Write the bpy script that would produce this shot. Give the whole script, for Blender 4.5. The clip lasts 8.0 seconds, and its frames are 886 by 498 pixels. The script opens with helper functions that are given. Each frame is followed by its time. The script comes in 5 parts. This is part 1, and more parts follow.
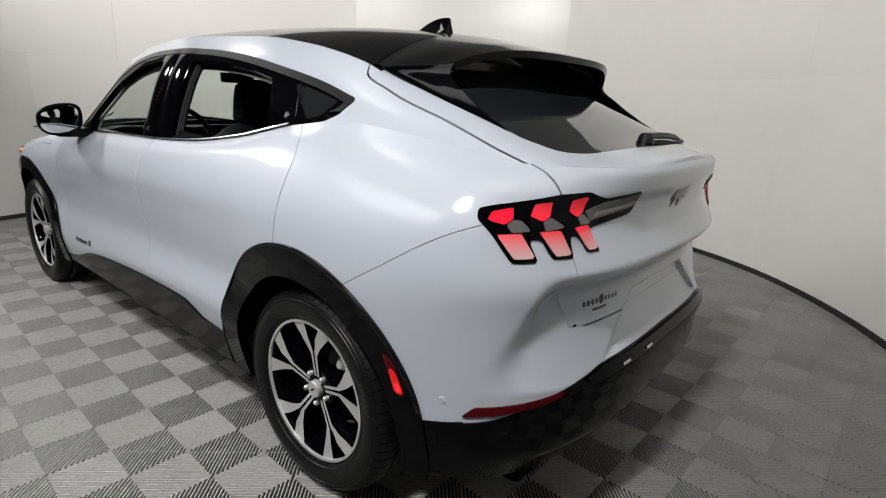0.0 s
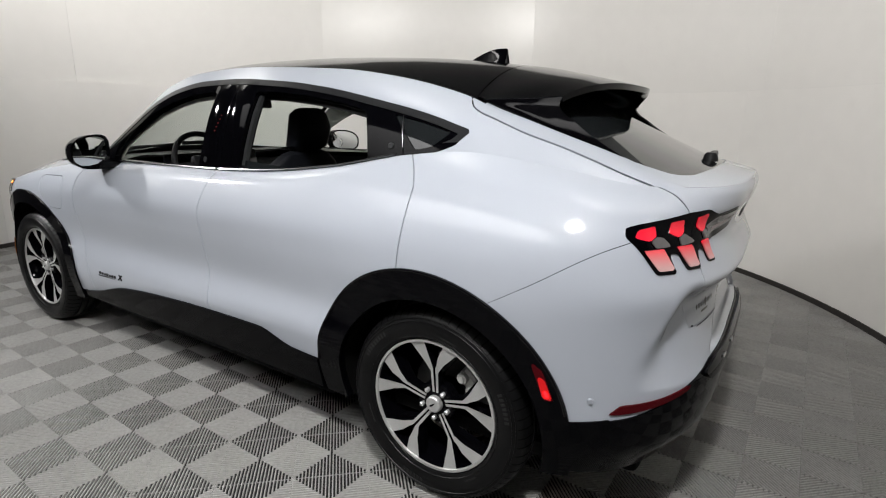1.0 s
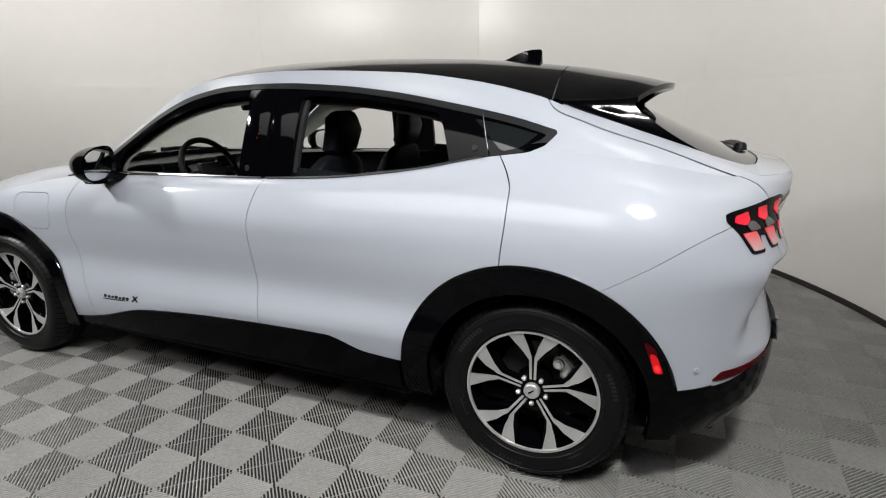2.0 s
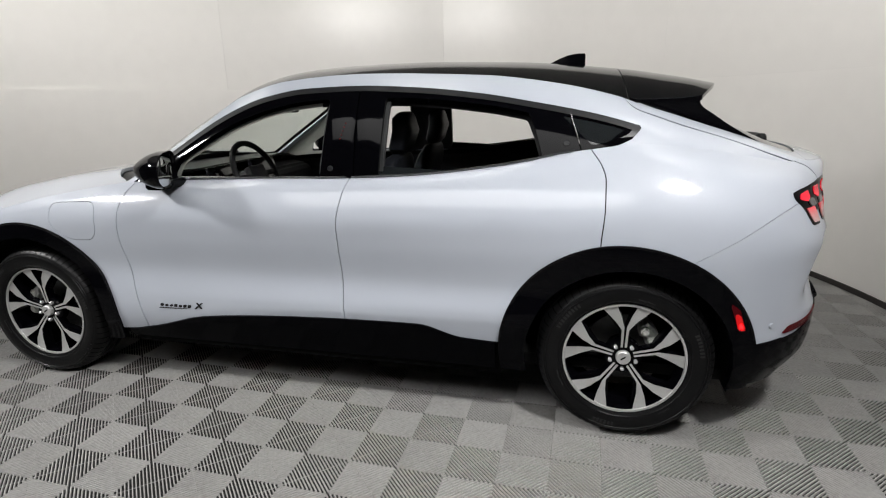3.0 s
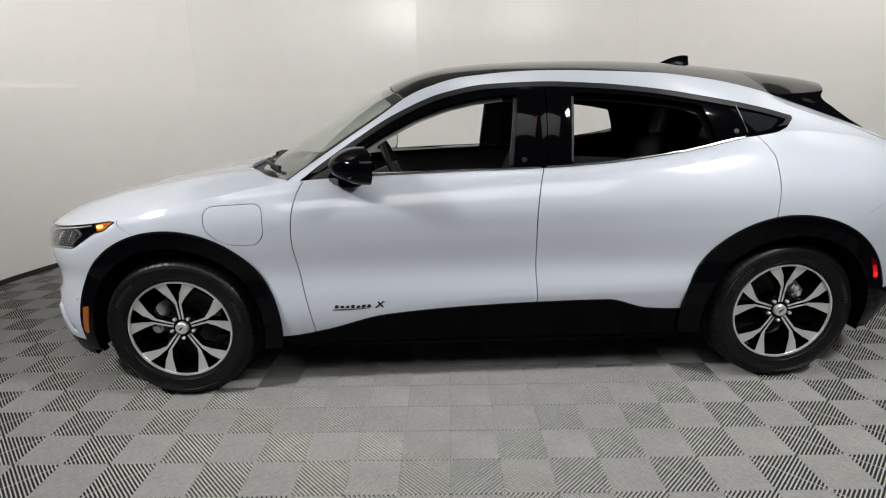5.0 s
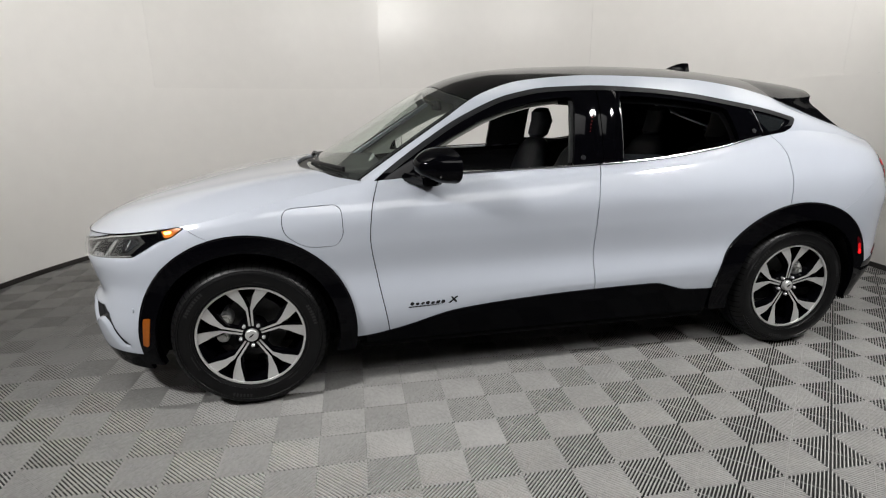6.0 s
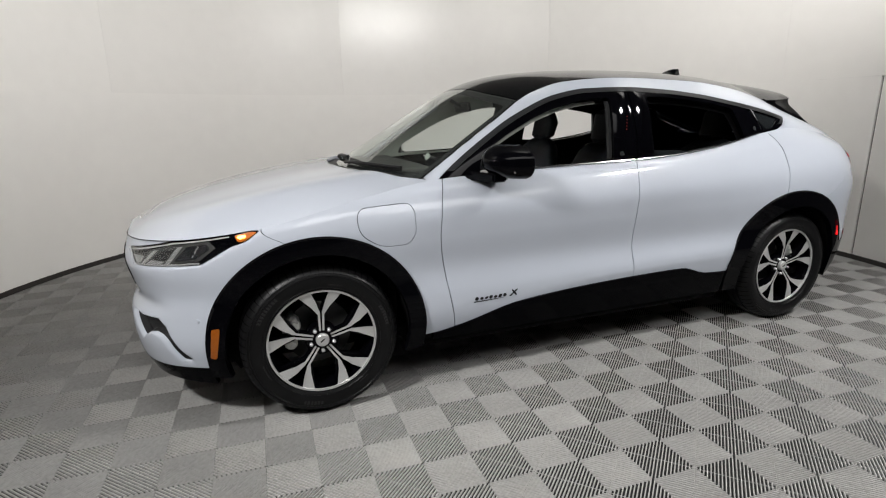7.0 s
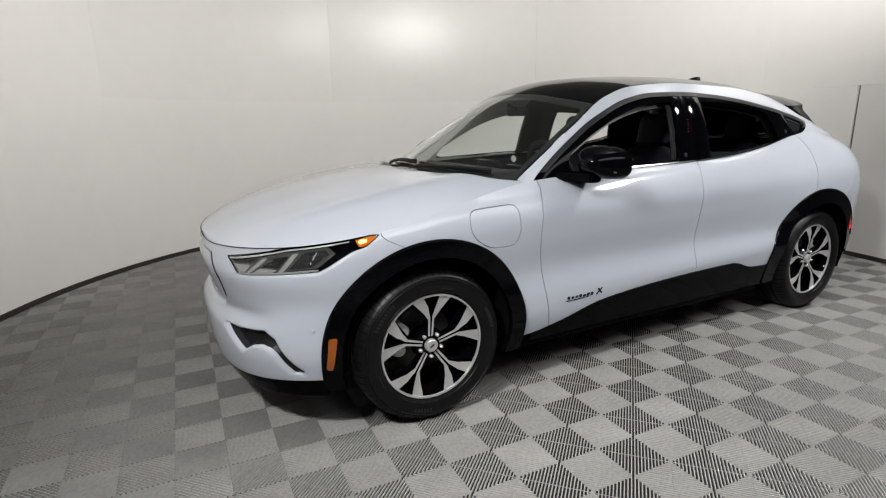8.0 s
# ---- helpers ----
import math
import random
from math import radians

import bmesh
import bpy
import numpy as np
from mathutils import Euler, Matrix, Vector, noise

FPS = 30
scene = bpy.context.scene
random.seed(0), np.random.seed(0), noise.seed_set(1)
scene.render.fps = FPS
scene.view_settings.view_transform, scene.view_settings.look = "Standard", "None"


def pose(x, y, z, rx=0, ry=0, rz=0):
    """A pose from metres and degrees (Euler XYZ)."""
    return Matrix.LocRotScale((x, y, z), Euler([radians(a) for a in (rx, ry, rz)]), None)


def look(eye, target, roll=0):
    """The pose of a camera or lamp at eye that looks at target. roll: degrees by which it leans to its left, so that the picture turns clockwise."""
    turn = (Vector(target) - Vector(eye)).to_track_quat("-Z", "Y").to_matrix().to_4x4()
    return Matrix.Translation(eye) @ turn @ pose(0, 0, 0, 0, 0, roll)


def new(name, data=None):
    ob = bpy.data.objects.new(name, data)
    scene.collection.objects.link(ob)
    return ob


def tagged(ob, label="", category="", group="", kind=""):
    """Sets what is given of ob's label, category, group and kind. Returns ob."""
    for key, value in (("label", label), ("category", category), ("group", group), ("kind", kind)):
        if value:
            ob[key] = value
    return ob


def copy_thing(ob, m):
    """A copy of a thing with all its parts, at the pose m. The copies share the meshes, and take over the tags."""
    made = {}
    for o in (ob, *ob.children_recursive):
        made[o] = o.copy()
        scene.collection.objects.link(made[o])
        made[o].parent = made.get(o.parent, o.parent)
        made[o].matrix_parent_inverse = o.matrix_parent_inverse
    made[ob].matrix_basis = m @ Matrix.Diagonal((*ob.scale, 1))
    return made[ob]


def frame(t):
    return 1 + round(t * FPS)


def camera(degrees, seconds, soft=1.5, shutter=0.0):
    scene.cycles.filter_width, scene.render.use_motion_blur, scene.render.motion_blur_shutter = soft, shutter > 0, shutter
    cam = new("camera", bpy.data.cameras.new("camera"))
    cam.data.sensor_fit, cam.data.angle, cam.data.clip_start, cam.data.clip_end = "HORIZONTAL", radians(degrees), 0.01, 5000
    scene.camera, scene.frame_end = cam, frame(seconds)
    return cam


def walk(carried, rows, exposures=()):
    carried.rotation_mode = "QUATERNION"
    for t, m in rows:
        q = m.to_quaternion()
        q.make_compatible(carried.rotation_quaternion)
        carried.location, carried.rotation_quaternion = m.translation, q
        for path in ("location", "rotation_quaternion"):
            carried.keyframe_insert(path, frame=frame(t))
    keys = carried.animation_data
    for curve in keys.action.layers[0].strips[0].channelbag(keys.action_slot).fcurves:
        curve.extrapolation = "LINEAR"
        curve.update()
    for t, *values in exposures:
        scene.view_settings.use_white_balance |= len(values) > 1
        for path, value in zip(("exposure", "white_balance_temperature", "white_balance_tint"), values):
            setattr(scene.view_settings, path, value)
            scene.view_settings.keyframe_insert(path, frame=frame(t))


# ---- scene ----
cam = camera(79.4, 8.0, 1.15)
PATH = [
    (0, (2.834, -1.829, 1.305), (1.602, -0.345, 0.777), 2.5),
    (0.5, (2.664, -2.105, 1.335), (1.513, -0.549, 0.83), 2.0),
    (1, (2.416, -2.285, 1.358), (1.385, -0.644, 0.867), 1.2),
    (1.5, (2.146, -2.47, 1.382), (1.267, -0.746, 0.878), 0.4),
    (3, (1.219, -3.025, 1.409), (0.787, -1.144, 0.882), -1.0),
    (3.5, (0.869, -3.199, 1.4), (0.552, -1.292, 0.888), -1.1),
    (4, (0.485, -3.208, 1.394), (0.273, -1.289, 0.871), -1.4),
    (4.5, (0.127, -3.278, 1.391), (0.029, -1.349, 0.87), -1.4),
    (6, (-1.061, -3.339, 1.414), (-0.676, -1.449, 0.886), -0.8),
    (6.5, (-1.42, -3.298, 1.383), (-0.874, -1.442, 0.875), -1.0),
    (7, (-1.778, -3.201, 1.372), (-1.089, -1.39, 0.875), -1.0),
    (7.5, (-2.163, -3.065, 1.362), (-1.339, -1.31, 0.873), -0.8),
    (8, (-2.49, -2.876, 1.346), (-1.581, -1.156, 0.881), -1.0),
]
walk(cam, [(t, look(eye, target, roll)) for t, eye, target, roll in PATH])

# ---- world, lamps, exposure ----
world = bpy.data.worlds.new("world")
scene.world = world
world.use_nodes = True
world.node_tree.nodes["Background"].inputs[0].default_value = (0.9, 0.95, 1.0, 1)
world.node_tree.nodes["Background"].inputs[1].default_value = 0.02
CEIL = 3.5


def area_lamp(x, y, z, sx, sy, watts, aim, tint=(1.0, 0.99, 0.985)):
    data = bpy.data.lights.new("unseen_lamp", "AREA")
    data.shape, data.size, data.size_y, data.energy, data.color = "RECTANGLE", sx, sy, watts, tint
    ob = new("unseen_lamp", data)
    ob.matrix_world = look((x, y, z), aim)
    return ob


# lamps out of view under the ceiling: two small ones placed from glints and a broad added fill, aimed at the car's
# flank; three added tilted ones wash the round wall
for lx, ly, lz, sx, sy, watts, aim in ((2.35, -2.45, 3.3, 0.40, 0.28, 52, (0.9, -1.5, 0.0)), (-0.1, -3.2, 3.44, 3.8, 2.0, 66, (0.0, -2.2, 0.0)),
                                       (-3.7, -2.35, 3.25, 0.40, 0.28, 36, (-1.0, -1.4, 0.0))):
    flank_lamp = area_lamp(lx, ly, lz, sx, sy, watts, aim)
    flank_lamp.data.spread = radians(86 if lx < -3 else 118)
# wall washes with no known source, added to brighten the curved panels
for lx, watts in ((-2.1, 71), (0.2, 46), (2.3, 64)):
    wash = area_lamp(lx, -1.3, 3.3, 0.8, 0.30, watts, (lx * 2.0, 4.0, 4.2), (1.0, 0.98, 0.955))
    wash.data.spread = radians(140)

# ---- materials ----
def mat(name, col, rough=0.5, metal=0.0, coat=0.0, var=0.08, scale=12.0, bump=0.0, fine=None, spec=0.5,
        emit=None, trans=0.0, alpha=1.0, ior=1.45):
    m = bpy.data.materials.new(name)
    m.use_nodes = True
    nt = m.node_tree
    b = nt.nodes["Principled BSDF"]
    b.inputs["Roughness"].default_value = rough
    b.inputs["Metallic"].default_value = metal
    b.inputs["Coat Weight"].default_value = coat
    b.inputs["Coat Roughness"].default_value = 0.045
    b.inputs["Specular IOR Level"].default_value = spec
    b.inputs["Transmission Weight"].default_value = trans
    b.inputs["IOR"].default_value = ior
    b.inputs["Alpha"].default_value = alpha
    tc = nt.nodes.new("ShaderNodeTexCoord")
    n1 = nt.nodes.new("ShaderNodeTexNoise")
    n1.inputs["Scale"].default_value, n1.inputs["Detail"].default_value = scale, 4
    n2 = nt.nodes.new("ShaderNodeTexNoise")
    n2.inputs["Scale"].default_value, n2.inputs["Detail"].default_value = fine or scale * 18, 3
    add = nt.nodes.new("ShaderNodeMath")
    add.operation = "ADD"
    ramp = nt.nodes.new("ShaderNodeMapRange")
    ramp.inputs[1].default_value, ramp.inputs[2].default_value = 0.7, 1.3
    ramp.inputs[3].default_value, ramp.inputs[4].default_value = 1 - var, 1 + var
    mul = nt.nodes.new("ShaderNodeVectorMath")
    mul.operation = "SCALE"
    mul.inputs[0].default_value = col
    for n in (n1, n2):
        nt.links.new(tc.outputs["Object"], n.inputs["Vector"])
    nt.links.new(n1.outputs["Fac"], add.inputs[0])
    nt.links.new(n2.outputs["Fac"], add.inputs[1])
    nt.links.new(add.outputs[0], ramp.inputs[0])
    nt.links.new(ramp.outputs[0], mul.inputs["Scale"])
    nt.links.new(mul.outputs[0], b.inputs["Base Color"])
    if bump:
        bp = nt.nodes.new("ShaderNodeBump")
        bp.inputs["Strength"].default_value, bp.inputs["Distance"].default_value = 1.0, bump
        nt.links.new(add.outputs[0], bp.inputs["Height"])
        nt.links.new(bp.outputs["Normal"], b.inputs["Normal"])
    if emit:
        b.inputs["Emission Color"].default_value = (*emit[0], 1)
        b.inputs["Emission Strength"].default_value = emit[1]
    return m


PAINT = mat("space_white_paint", (0.46, 0.49, 0.545), 0.42, 0.0, 1.0, 0.02, 3.0, fine=900, spec=0.22)
PAINT.node_tree.nodes["Principled BSDF"].inputs["Coat Roughness"].default_value = 0.075
GLOSS = mat("gloss_black_paint", (0.0015, 0.0015, 0.0022), 0.05, 0.0, 0.0, 0.1, 5.0, spec=0.15)
ROOFM = mat("black_roof_glass", (0.002, 0.002, 0.0026), 0.10, 0.0, 0.0, 0.1, 5.0, spec=0.27)
CLAD = mat("satin_black_cladding", (0.0012, 0.0012, 0.0018), 0.10, 0.0, 0.0, 0.12, 14.0, spec=0.08)
SATIN = mat("satin_grey_trim", (0.018, 0.0185, 0.02), 0.30, 0.0, 0.0, 0.08, 20.0, spec=0.3)
BLACK = mat("black_underbody", (0.003, 0.003, 0.003), 0.8, 0.0, 0.0, 0.2, 9.0, spec=0.1)
TRIM = mat("matt_black_trim", (0.010, 0.010, 0.011), 0.4, 0.0, 0.0, 0.12, 30.0, spec=0.2)
RUBBER = mat("tyre_rubber", (0.004, 0.004, 0.0043), 0.38, 0.0, 0.0, 0.35, 14.0, bump=0.0006, spec=0.30)
MACHINED = mat("machined_aluminium", (0.60, 0.60, 0.59), 0.36, 0.55, 0.3, 0.06, 10.0)
CHROME = mat("bright_chrome", (0.75, 0.75, 0.76), 0.10, 1.0, 0.0, 0.03, 10.0)
NUTM = mat("satin_chrome_nut", (0.62, 0.62, 0.62), 0.22, 0.6, 0.3, 0.05, 30.0)
CALM = mat("bright_cast_caliper", (0.58, 0.58, 0.56), 0.32, 0.45, 0.0, 0.2, 40.0, bump=0.0004)
DISCM = mat("dark_brake_steel", (0.06, 0.06, 0.06), 0.4, 0.6, 0.0, 0.2, 30.0)
GLASS = mat("clear_window_glass", (0.86, 0.92, 0.88), 0.0, 0.0, 0.0, 0.01, 2.0, trans=1.0)
COVERM = mat("clear_lamp_cover", (0.97, 0.97, 0.96), 0.0, 0.0, 0.0, 0.01, 2.0, trans=1.0, ior=1.18)
TINT = mat("dark_tinted_glass", (0.012, 0.014, 0.015), 0.03, 0.0, 0.4, 0.05, 2.0)
MIRROR = mat("mirror_glass", (0.75, 0.77, 0.78), 0.02, 1.0, 0.0, 0.01, 2.0)
SEATM = mat("black_seat_upholstery", (0.008, 0.009, 0.012), 0.5, 0.0, 0.0, 0.2, 20.0, bump=0.0008, spec=0.2)
DASHM = mat("dark_soft_plastic", (0.009, 0.009, 0.010), 0.55, 0.0, 0.0, 0.15, 25.0, bump=0.0005, spec=0.2)
HEADL = mat("light_grey_headliner", (0.30, 0.31, 0.28), 0.9, 0.0, 0.0, 0.06, 40.0, bump=0.0005)
SCREEN = mat("dark_screen_glass", (0.008, 0.008, 0.01), 0.08, 0.0, 0.3, 0.05, 5.0)
REDLIT = mat("lit_red_lamp_lens", (0.55, 0.015, 0.03), 0.12, 0.0, 0.6, 0.05, 30.0, emit=((1.0, 0.02, 0.05), 0.28))
REDGLOW = mat("bright_red_marker", (0.6, 0.01, 0.01), 0.2, 0.0, 0.4, 0.05, 30.0, emit=((1.0, 0.004, 0.006), 6.0))
REDWARM = mat("warm_red_marker_lens", (0.35, 0.006, 0.008), 0.2, 0.0, 0.2, 0.1, 60.0, emit=((1.0, 0.01, 0.012), 0.35))
PINKLENS = mat("pale_pink_lamp_lens", (0.50, 0.17, 0.17), 0.18, 0.0, 0.6, 0.08, 40.0, emit=((1.0, 0.22, 0.22), 0.10))
GREYLENS = mat("smoked_clear_lens", (0.11, 0.105, 0.105), 0.12, 0.0, 0.6, 0.1, 40.0)
REDREF = mat("dark_red_reflector", (0.07, 0.0015, 0.004), 0.15, 0.0, 0.0, 0.08, 60.0, spec=0.2)
AMBER = mat("amber_reflector", (0.28, 0.075, 0.008), 0.15, 0.0, 0.5, 0.08, 60.0)
AMBERGLOW = mat("lit_amber_lamp", (0.8, 0.35, 0.05), 0.2, 0.0, 0.3, 0.05, 40.0, emit=((1.0, 0.36, 0.07), 9.0))
WHITEDRL = mat("daytime_light_bar", (0.26, 0.26, 0.255), 0.18, 0.0, 0.3, 0.05, 40.0)
BOWLM = mat("grey_lamp_bowl", (0.045, 0.045, 0.045), 0.22, 0.3)
LENSDARK = mat("dark_projector_lens", (0.012, 0.012, 0.013), 0.08, 0.0, 0.0, 0.1, 30.0)
LAMPGREY = mat("headlamp_silver", (0.34, 0.34, 0.34), 0.24, 0.6, 0.0, 0.1, 30.0)
LABELW = mat("pale_paper_label", (0.16, 0.17, 0.155), 0.6, 0.0, 0.0, 0.05, 60.0)
WALLM = mat("white_wall_panel", (0.86, 0.845, 0.815), 0.26, 0.0, 0.0, 0.015, 0.9, fine=7.0)
DARKWALL = mat("dark_unseen_wall", (0.05, 0.05, 0.052), 0.7, 0.0, 0.0, 0.05, 2.0)
BASEM = mat("dark_baseboard", (0.03, 0.026, 0.024), 0.6, 0.0, 0.0, 0.2, 12.0)
TILEM = mat("grey_floor_tile_plastic", (0.365, 0.36, 0.345), 0.5, 0.0, 0.0, 0.16, 3.0, fine=60.0, spec=0.12)
# near-black base sheet, standing in for the shade inside the tile grooves
SUBM = mat("groove_shade_base", (0.012, 0.012, 0.0115), 0.9, 0.0, 0.0, 0.2, 6.0)
CEILM = mat("grey_ceiling_paint", (0.22, 0.22, 0.215), 0.8, 0.0, 0.0, 0.03, 3.0)
LAMPW = mat("lamp_diffuser", (0.9, 0.9, 0.88), 0.5, emit=((1.0, 0.96, 0.9), 6.0))
INKM = mat("black_decal_ink", (0.02, 0.02, 0.022), 0.35, 0.0, 0.0, 0.05, 60.0)


def vary_pieces(m, lo, hi):
    """Gives each piece its own slight shade."""
    nt = m.node_tree
    info = nt.nodes.new("ShaderNodeObjectInfo")
    mr = nt.nodes.new("ShaderNodeMapRange")
    mr.inputs[3].default_value, mr.inputs[4].default_value = lo, hi
    mul = nt.nodes.new("ShaderNodeVectorMath")
    mul.operation = "SCALE"
    base = nt.nodes["Principled BSDF"].inputs["Base Color"]
    nt.links.new(info.outputs["Random"], mr.inputs[0])
    nt.links.new(base.links[0].from_socket, mul.inputs[0])
    nt.links.new(mr.outputs[0], mul.inputs["Scale"])
    nt.links.new(mul.outputs[0], base)


vary_pieces(WALLM, 0.96, 1.03)
vary_pieces(TILEM, 0.95, 1.05)


def lens_fade(m, axis, lo, hi, c0, c1, e0, e1):
    """Lets a lamp lens change its colour and glow along one axis."""
    nt = m.node_tree
    b = nt.nodes["Principled BSDF"]
    tc = nt.nodes.new("ShaderNodeTexCoord")
    sep = nt.nodes.new("ShaderNodeSeparateXYZ")
    mr = nt.nodes.new("ShaderNodeMapRange")
    mr.inputs[1].default_value, mr.inputs[2].default_value = lo, hi
    mix = nt.nodes.new("ShaderNodeMixRGB")
    mix.inputs[1].default_value, mix.inputs[2].default_value = (*c0, 1), (*c1, 1)
    me_ = nt.nodes.new("ShaderNodeMapRange")
    me_.inputs[1].default_value, me_.inputs[2].default_value = lo, hi
    me_.inputs[3].default_value, me_.inputs[4].default_value = e0, e1
    nt.links.new(tc.outputs["Object"], sep.inputs[0])
    nt.links.new(sep.outputs[axis], mr.inputs[0])
    nt.links.new(sep.outputs[axis], me_.inputs[0])
    nt.links.new(mr.outputs[0], mix.inputs[0])
    nt.links.new(mix.outputs[0], b.inputs["Base Color"])
    nt.links.new(mix.outputs[0], b.inputs["Emission Color"])
    nt.links.new(me_.outputs[0], b.inputs["Emission Strength"])


lens_fade(PINKLENS, 2, 0.975, 1.035, (0.60, 0.36, 0.35), (0.72, 0.012, 0.03), 0.12, 0.42)
lens_fade(REDLIT, 2, 1.06, 1.105, (0.78, 0.012, 0.035), (0.50, 0.008, 0.02), 0.50, 0.18)


# ---- small geometry helpers ----
def link_mesh(name, bm, material, smooth=True):
    me = bpy.data.meshes.new(name)
    bmesh.ops.recalc_face_normals(bm, faces=bm.faces) if len(bm.faces) < 4000 else None
    bm.to_mesh(me)
    bm.free()
    me.materials.append(material)
    if smooth:
        me.polygons.foreach_set("use_smooth", [True] * len(me.polygons))
        me.set_sharp_from_angle(angle=radians(35))
    return new(name, me)


def part(name, bm, material, parent=None, label="", smooth=True):
    ob = link_mesh(name, bm, material, smooth)
    if parent is not None:
        ob.parent = parent
    return tagged(ob, label)


def add_box(bm, x0, x1, y0, y1, z0, z1, bevel=0.0, m=None):
    g = bmesh.ops.create_cube(bm, size=1.0)["verts"]
    for v in g:
        v.co = Vector(((x0 + x1) / 2 + v.co.x * (x1 - x0), (y0 + y1) / 2 + v.co.y * (y1 - y0), (z0 + z1) / 2 + v.co.z * (z1 - z0)))
    if bevel:
        es = list({e for v in g for e in v.link_edges})
        r = bmesh.ops.bevel(bm, geom=es, offset=bevel, segments=2, profile=0.5, affect="EDGES")
        g = list({v for f in r["faces"] for v in f.verts} | {v for v in g if v.is_valid})
    if m is not None:
        for v in g:
            v.co = m @ v.co
    return g


def box(x0, x1, y0, y1, z0, z1, bevel=0.0, m=None):
    bm = bmesh.new()
    add_box(bm, x0, x1, y0, y1, z0, z1, bevel, m)
    return bm


def lathe(profile, n=48, axis="y", closed=False):
    """Turns (radius, along) pairs about an axis."""
    bm = bmesh.new()
    rings = []
    for i in range(n):
        a = 2 * math.pi * i / n
        c, s = math.cos(a), math.sin(a)
        rings.append([bm.verts.new((r * c, h, r * s) if axis == "y" else (r * c, r * s, h)) for r, h in profile])
    k = len(profile)
    for i in range(n):
        a, b = rings[i], rings[(i + 1) % n]
        for j in range(k if closed else k - 1):
            j2 = (j + 1) % k
            vs = [a[j], a[j2], b[j2], b[j]]
            if profile[j][0] < 1e-6:
                vs = [a[j], a[j2], b[j2]]
            elif profile[j2][0] < 1e-6:
                vs = [a[j], a[j2], b[j]]
            bm.faces.new(vs)
    bmesh.ops.remove_doubles(bm, verts=bm.verts, dist=1e-6)
    return bm


def tube(points, radius, n=8):
    """A round rod through points."""
    bm = bmesh.new()
    pts = [Vector(p) for p in points]
    rings = []
    for i, p in enumerate(pts):
        d = (pts[min(i + 1, len(pts) - 1)] - pts[max(i - 1, 0)]).normalized()
        up = Vector((0, 0, 1)) if abs(d.z) < 0.9 else Vector((1, 0, 0))
        s = d.cross(up).normalized()
        t = s.cross(d)
        r = radius[i] if isinstance(radius, (list, tuple)) else radius
        rings.append([bm.verts.new(p + (s * math.cos(a) + t * math.sin(a)) * r) for a in [2 * math.pi * k / n for k in range(n)]])
    for a, b in zip(rings, rings[1:]):
        for k in range(n):
            bm.faces.new((a[k], a[(k + 1) % n], b[(k + 1) % n], b[k]))
    bm.faces.new(rings[0])
    bm.faces.new(rings[-1][::-1])
    return bm


def slab(outline, h0, h1, m=None):
    """A plate from a flat outline (x, y), from height h0 to h1."""
    bm = bmesh.new()
    lo = [bm.verts.new((x, y, h0)) for x, y in outline]
    hi = [bm.verts.new((x, y, h1)) for x, y in outline]
    bm.faces.new(lo[::-1])
    bm.faces.new(hi)
    n = len(outline)
    for i in range(n):
        bm.faces.new((lo[i], lo[(i + 1) % n], hi[(i + 1) % n], hi[i]))
    if m is not None:
        bmesh.ops.transform(bm, matrix=m, verts=bm.verts)
    return bm

# ---- the round photo room ----
ROOM_X, ROOM_Y, ROOM_R = -0.25, 0.393, 3.713
WALL_H, BACK_Y, SEAM_Z = CEIL, -5.6, 1.61


def arc_points(a0, a1, bulge=0.0, n=24, r=ROOM_R):
    """Plan points from angle a0 to a1 (degrees); bulge flattens the bow between the ends."""
    p0 = Vector((ROOM_X + r * math.cos(radians(a0)), ROOM_Y + r * math.sin(radians(a0))))
    p1 = Vector((ROOM_X + r * math.cos(radians(a1)), ROOM_Y + r * math.sin(radians(a1))))
    out = []
    for i in range(n + 1):
        t = i / n
        a = radians(a0 + (a1 - a0) * t)
        q = Vector((ROOM_X + r * math.cos(a), ROOM_Y + r * math.sin(a)))
        out.append(tuple(q.lerp(p0.lerp(p1, t), bulge)))
    return out


def wall_strip(pts, z0, z1, inner, outer):
    """A curved wall along pts, reaching inner metres towards the room and outer metres away from it."""
    bm = bmesh.new()
    ins, outs = [], []
    n = len(pts)
    for i, (x, y) in enumerate(pts):
        x0, y0 = pts[max(i - 1, 0)]
        x1, y1 = pts[min(i + 1, n - 1)]
        d = Vector((x1 - x0, y1 - y0)).normalized()
        nx, ny = d.y, -d.x
        ins.append([bm.verts.new((x - nx * inner, y - ny * inner, z)) for z in (z0, z1)])
        outs.append([bm.verts.new((x + nx * outer, y + ny * outer, z)) for z in (z0, z1)])
    for i in range(n - 1):
        bm.faces.new((ins[i][0], ins[i][1], ins[i + 1][1], ins[i + 1][0]))
        bm.faces.new((outs[i][0], outs[i + 1][0], outs[i + 1][1], outs[i][1]))
        bm.faces.new((ins[i][1], outs[i][1], outs[i + 1][1], ins[i + 1][1]))
        bm.faces.new((ins[i][0], ins[i + 1][0], outs[i + 1][0], outs[i][0]))
    for k in (0, -1):
        bm.faces.new((ins[k][0], ins[k][1], outs[k][1], outs[k][0]))
    return bm


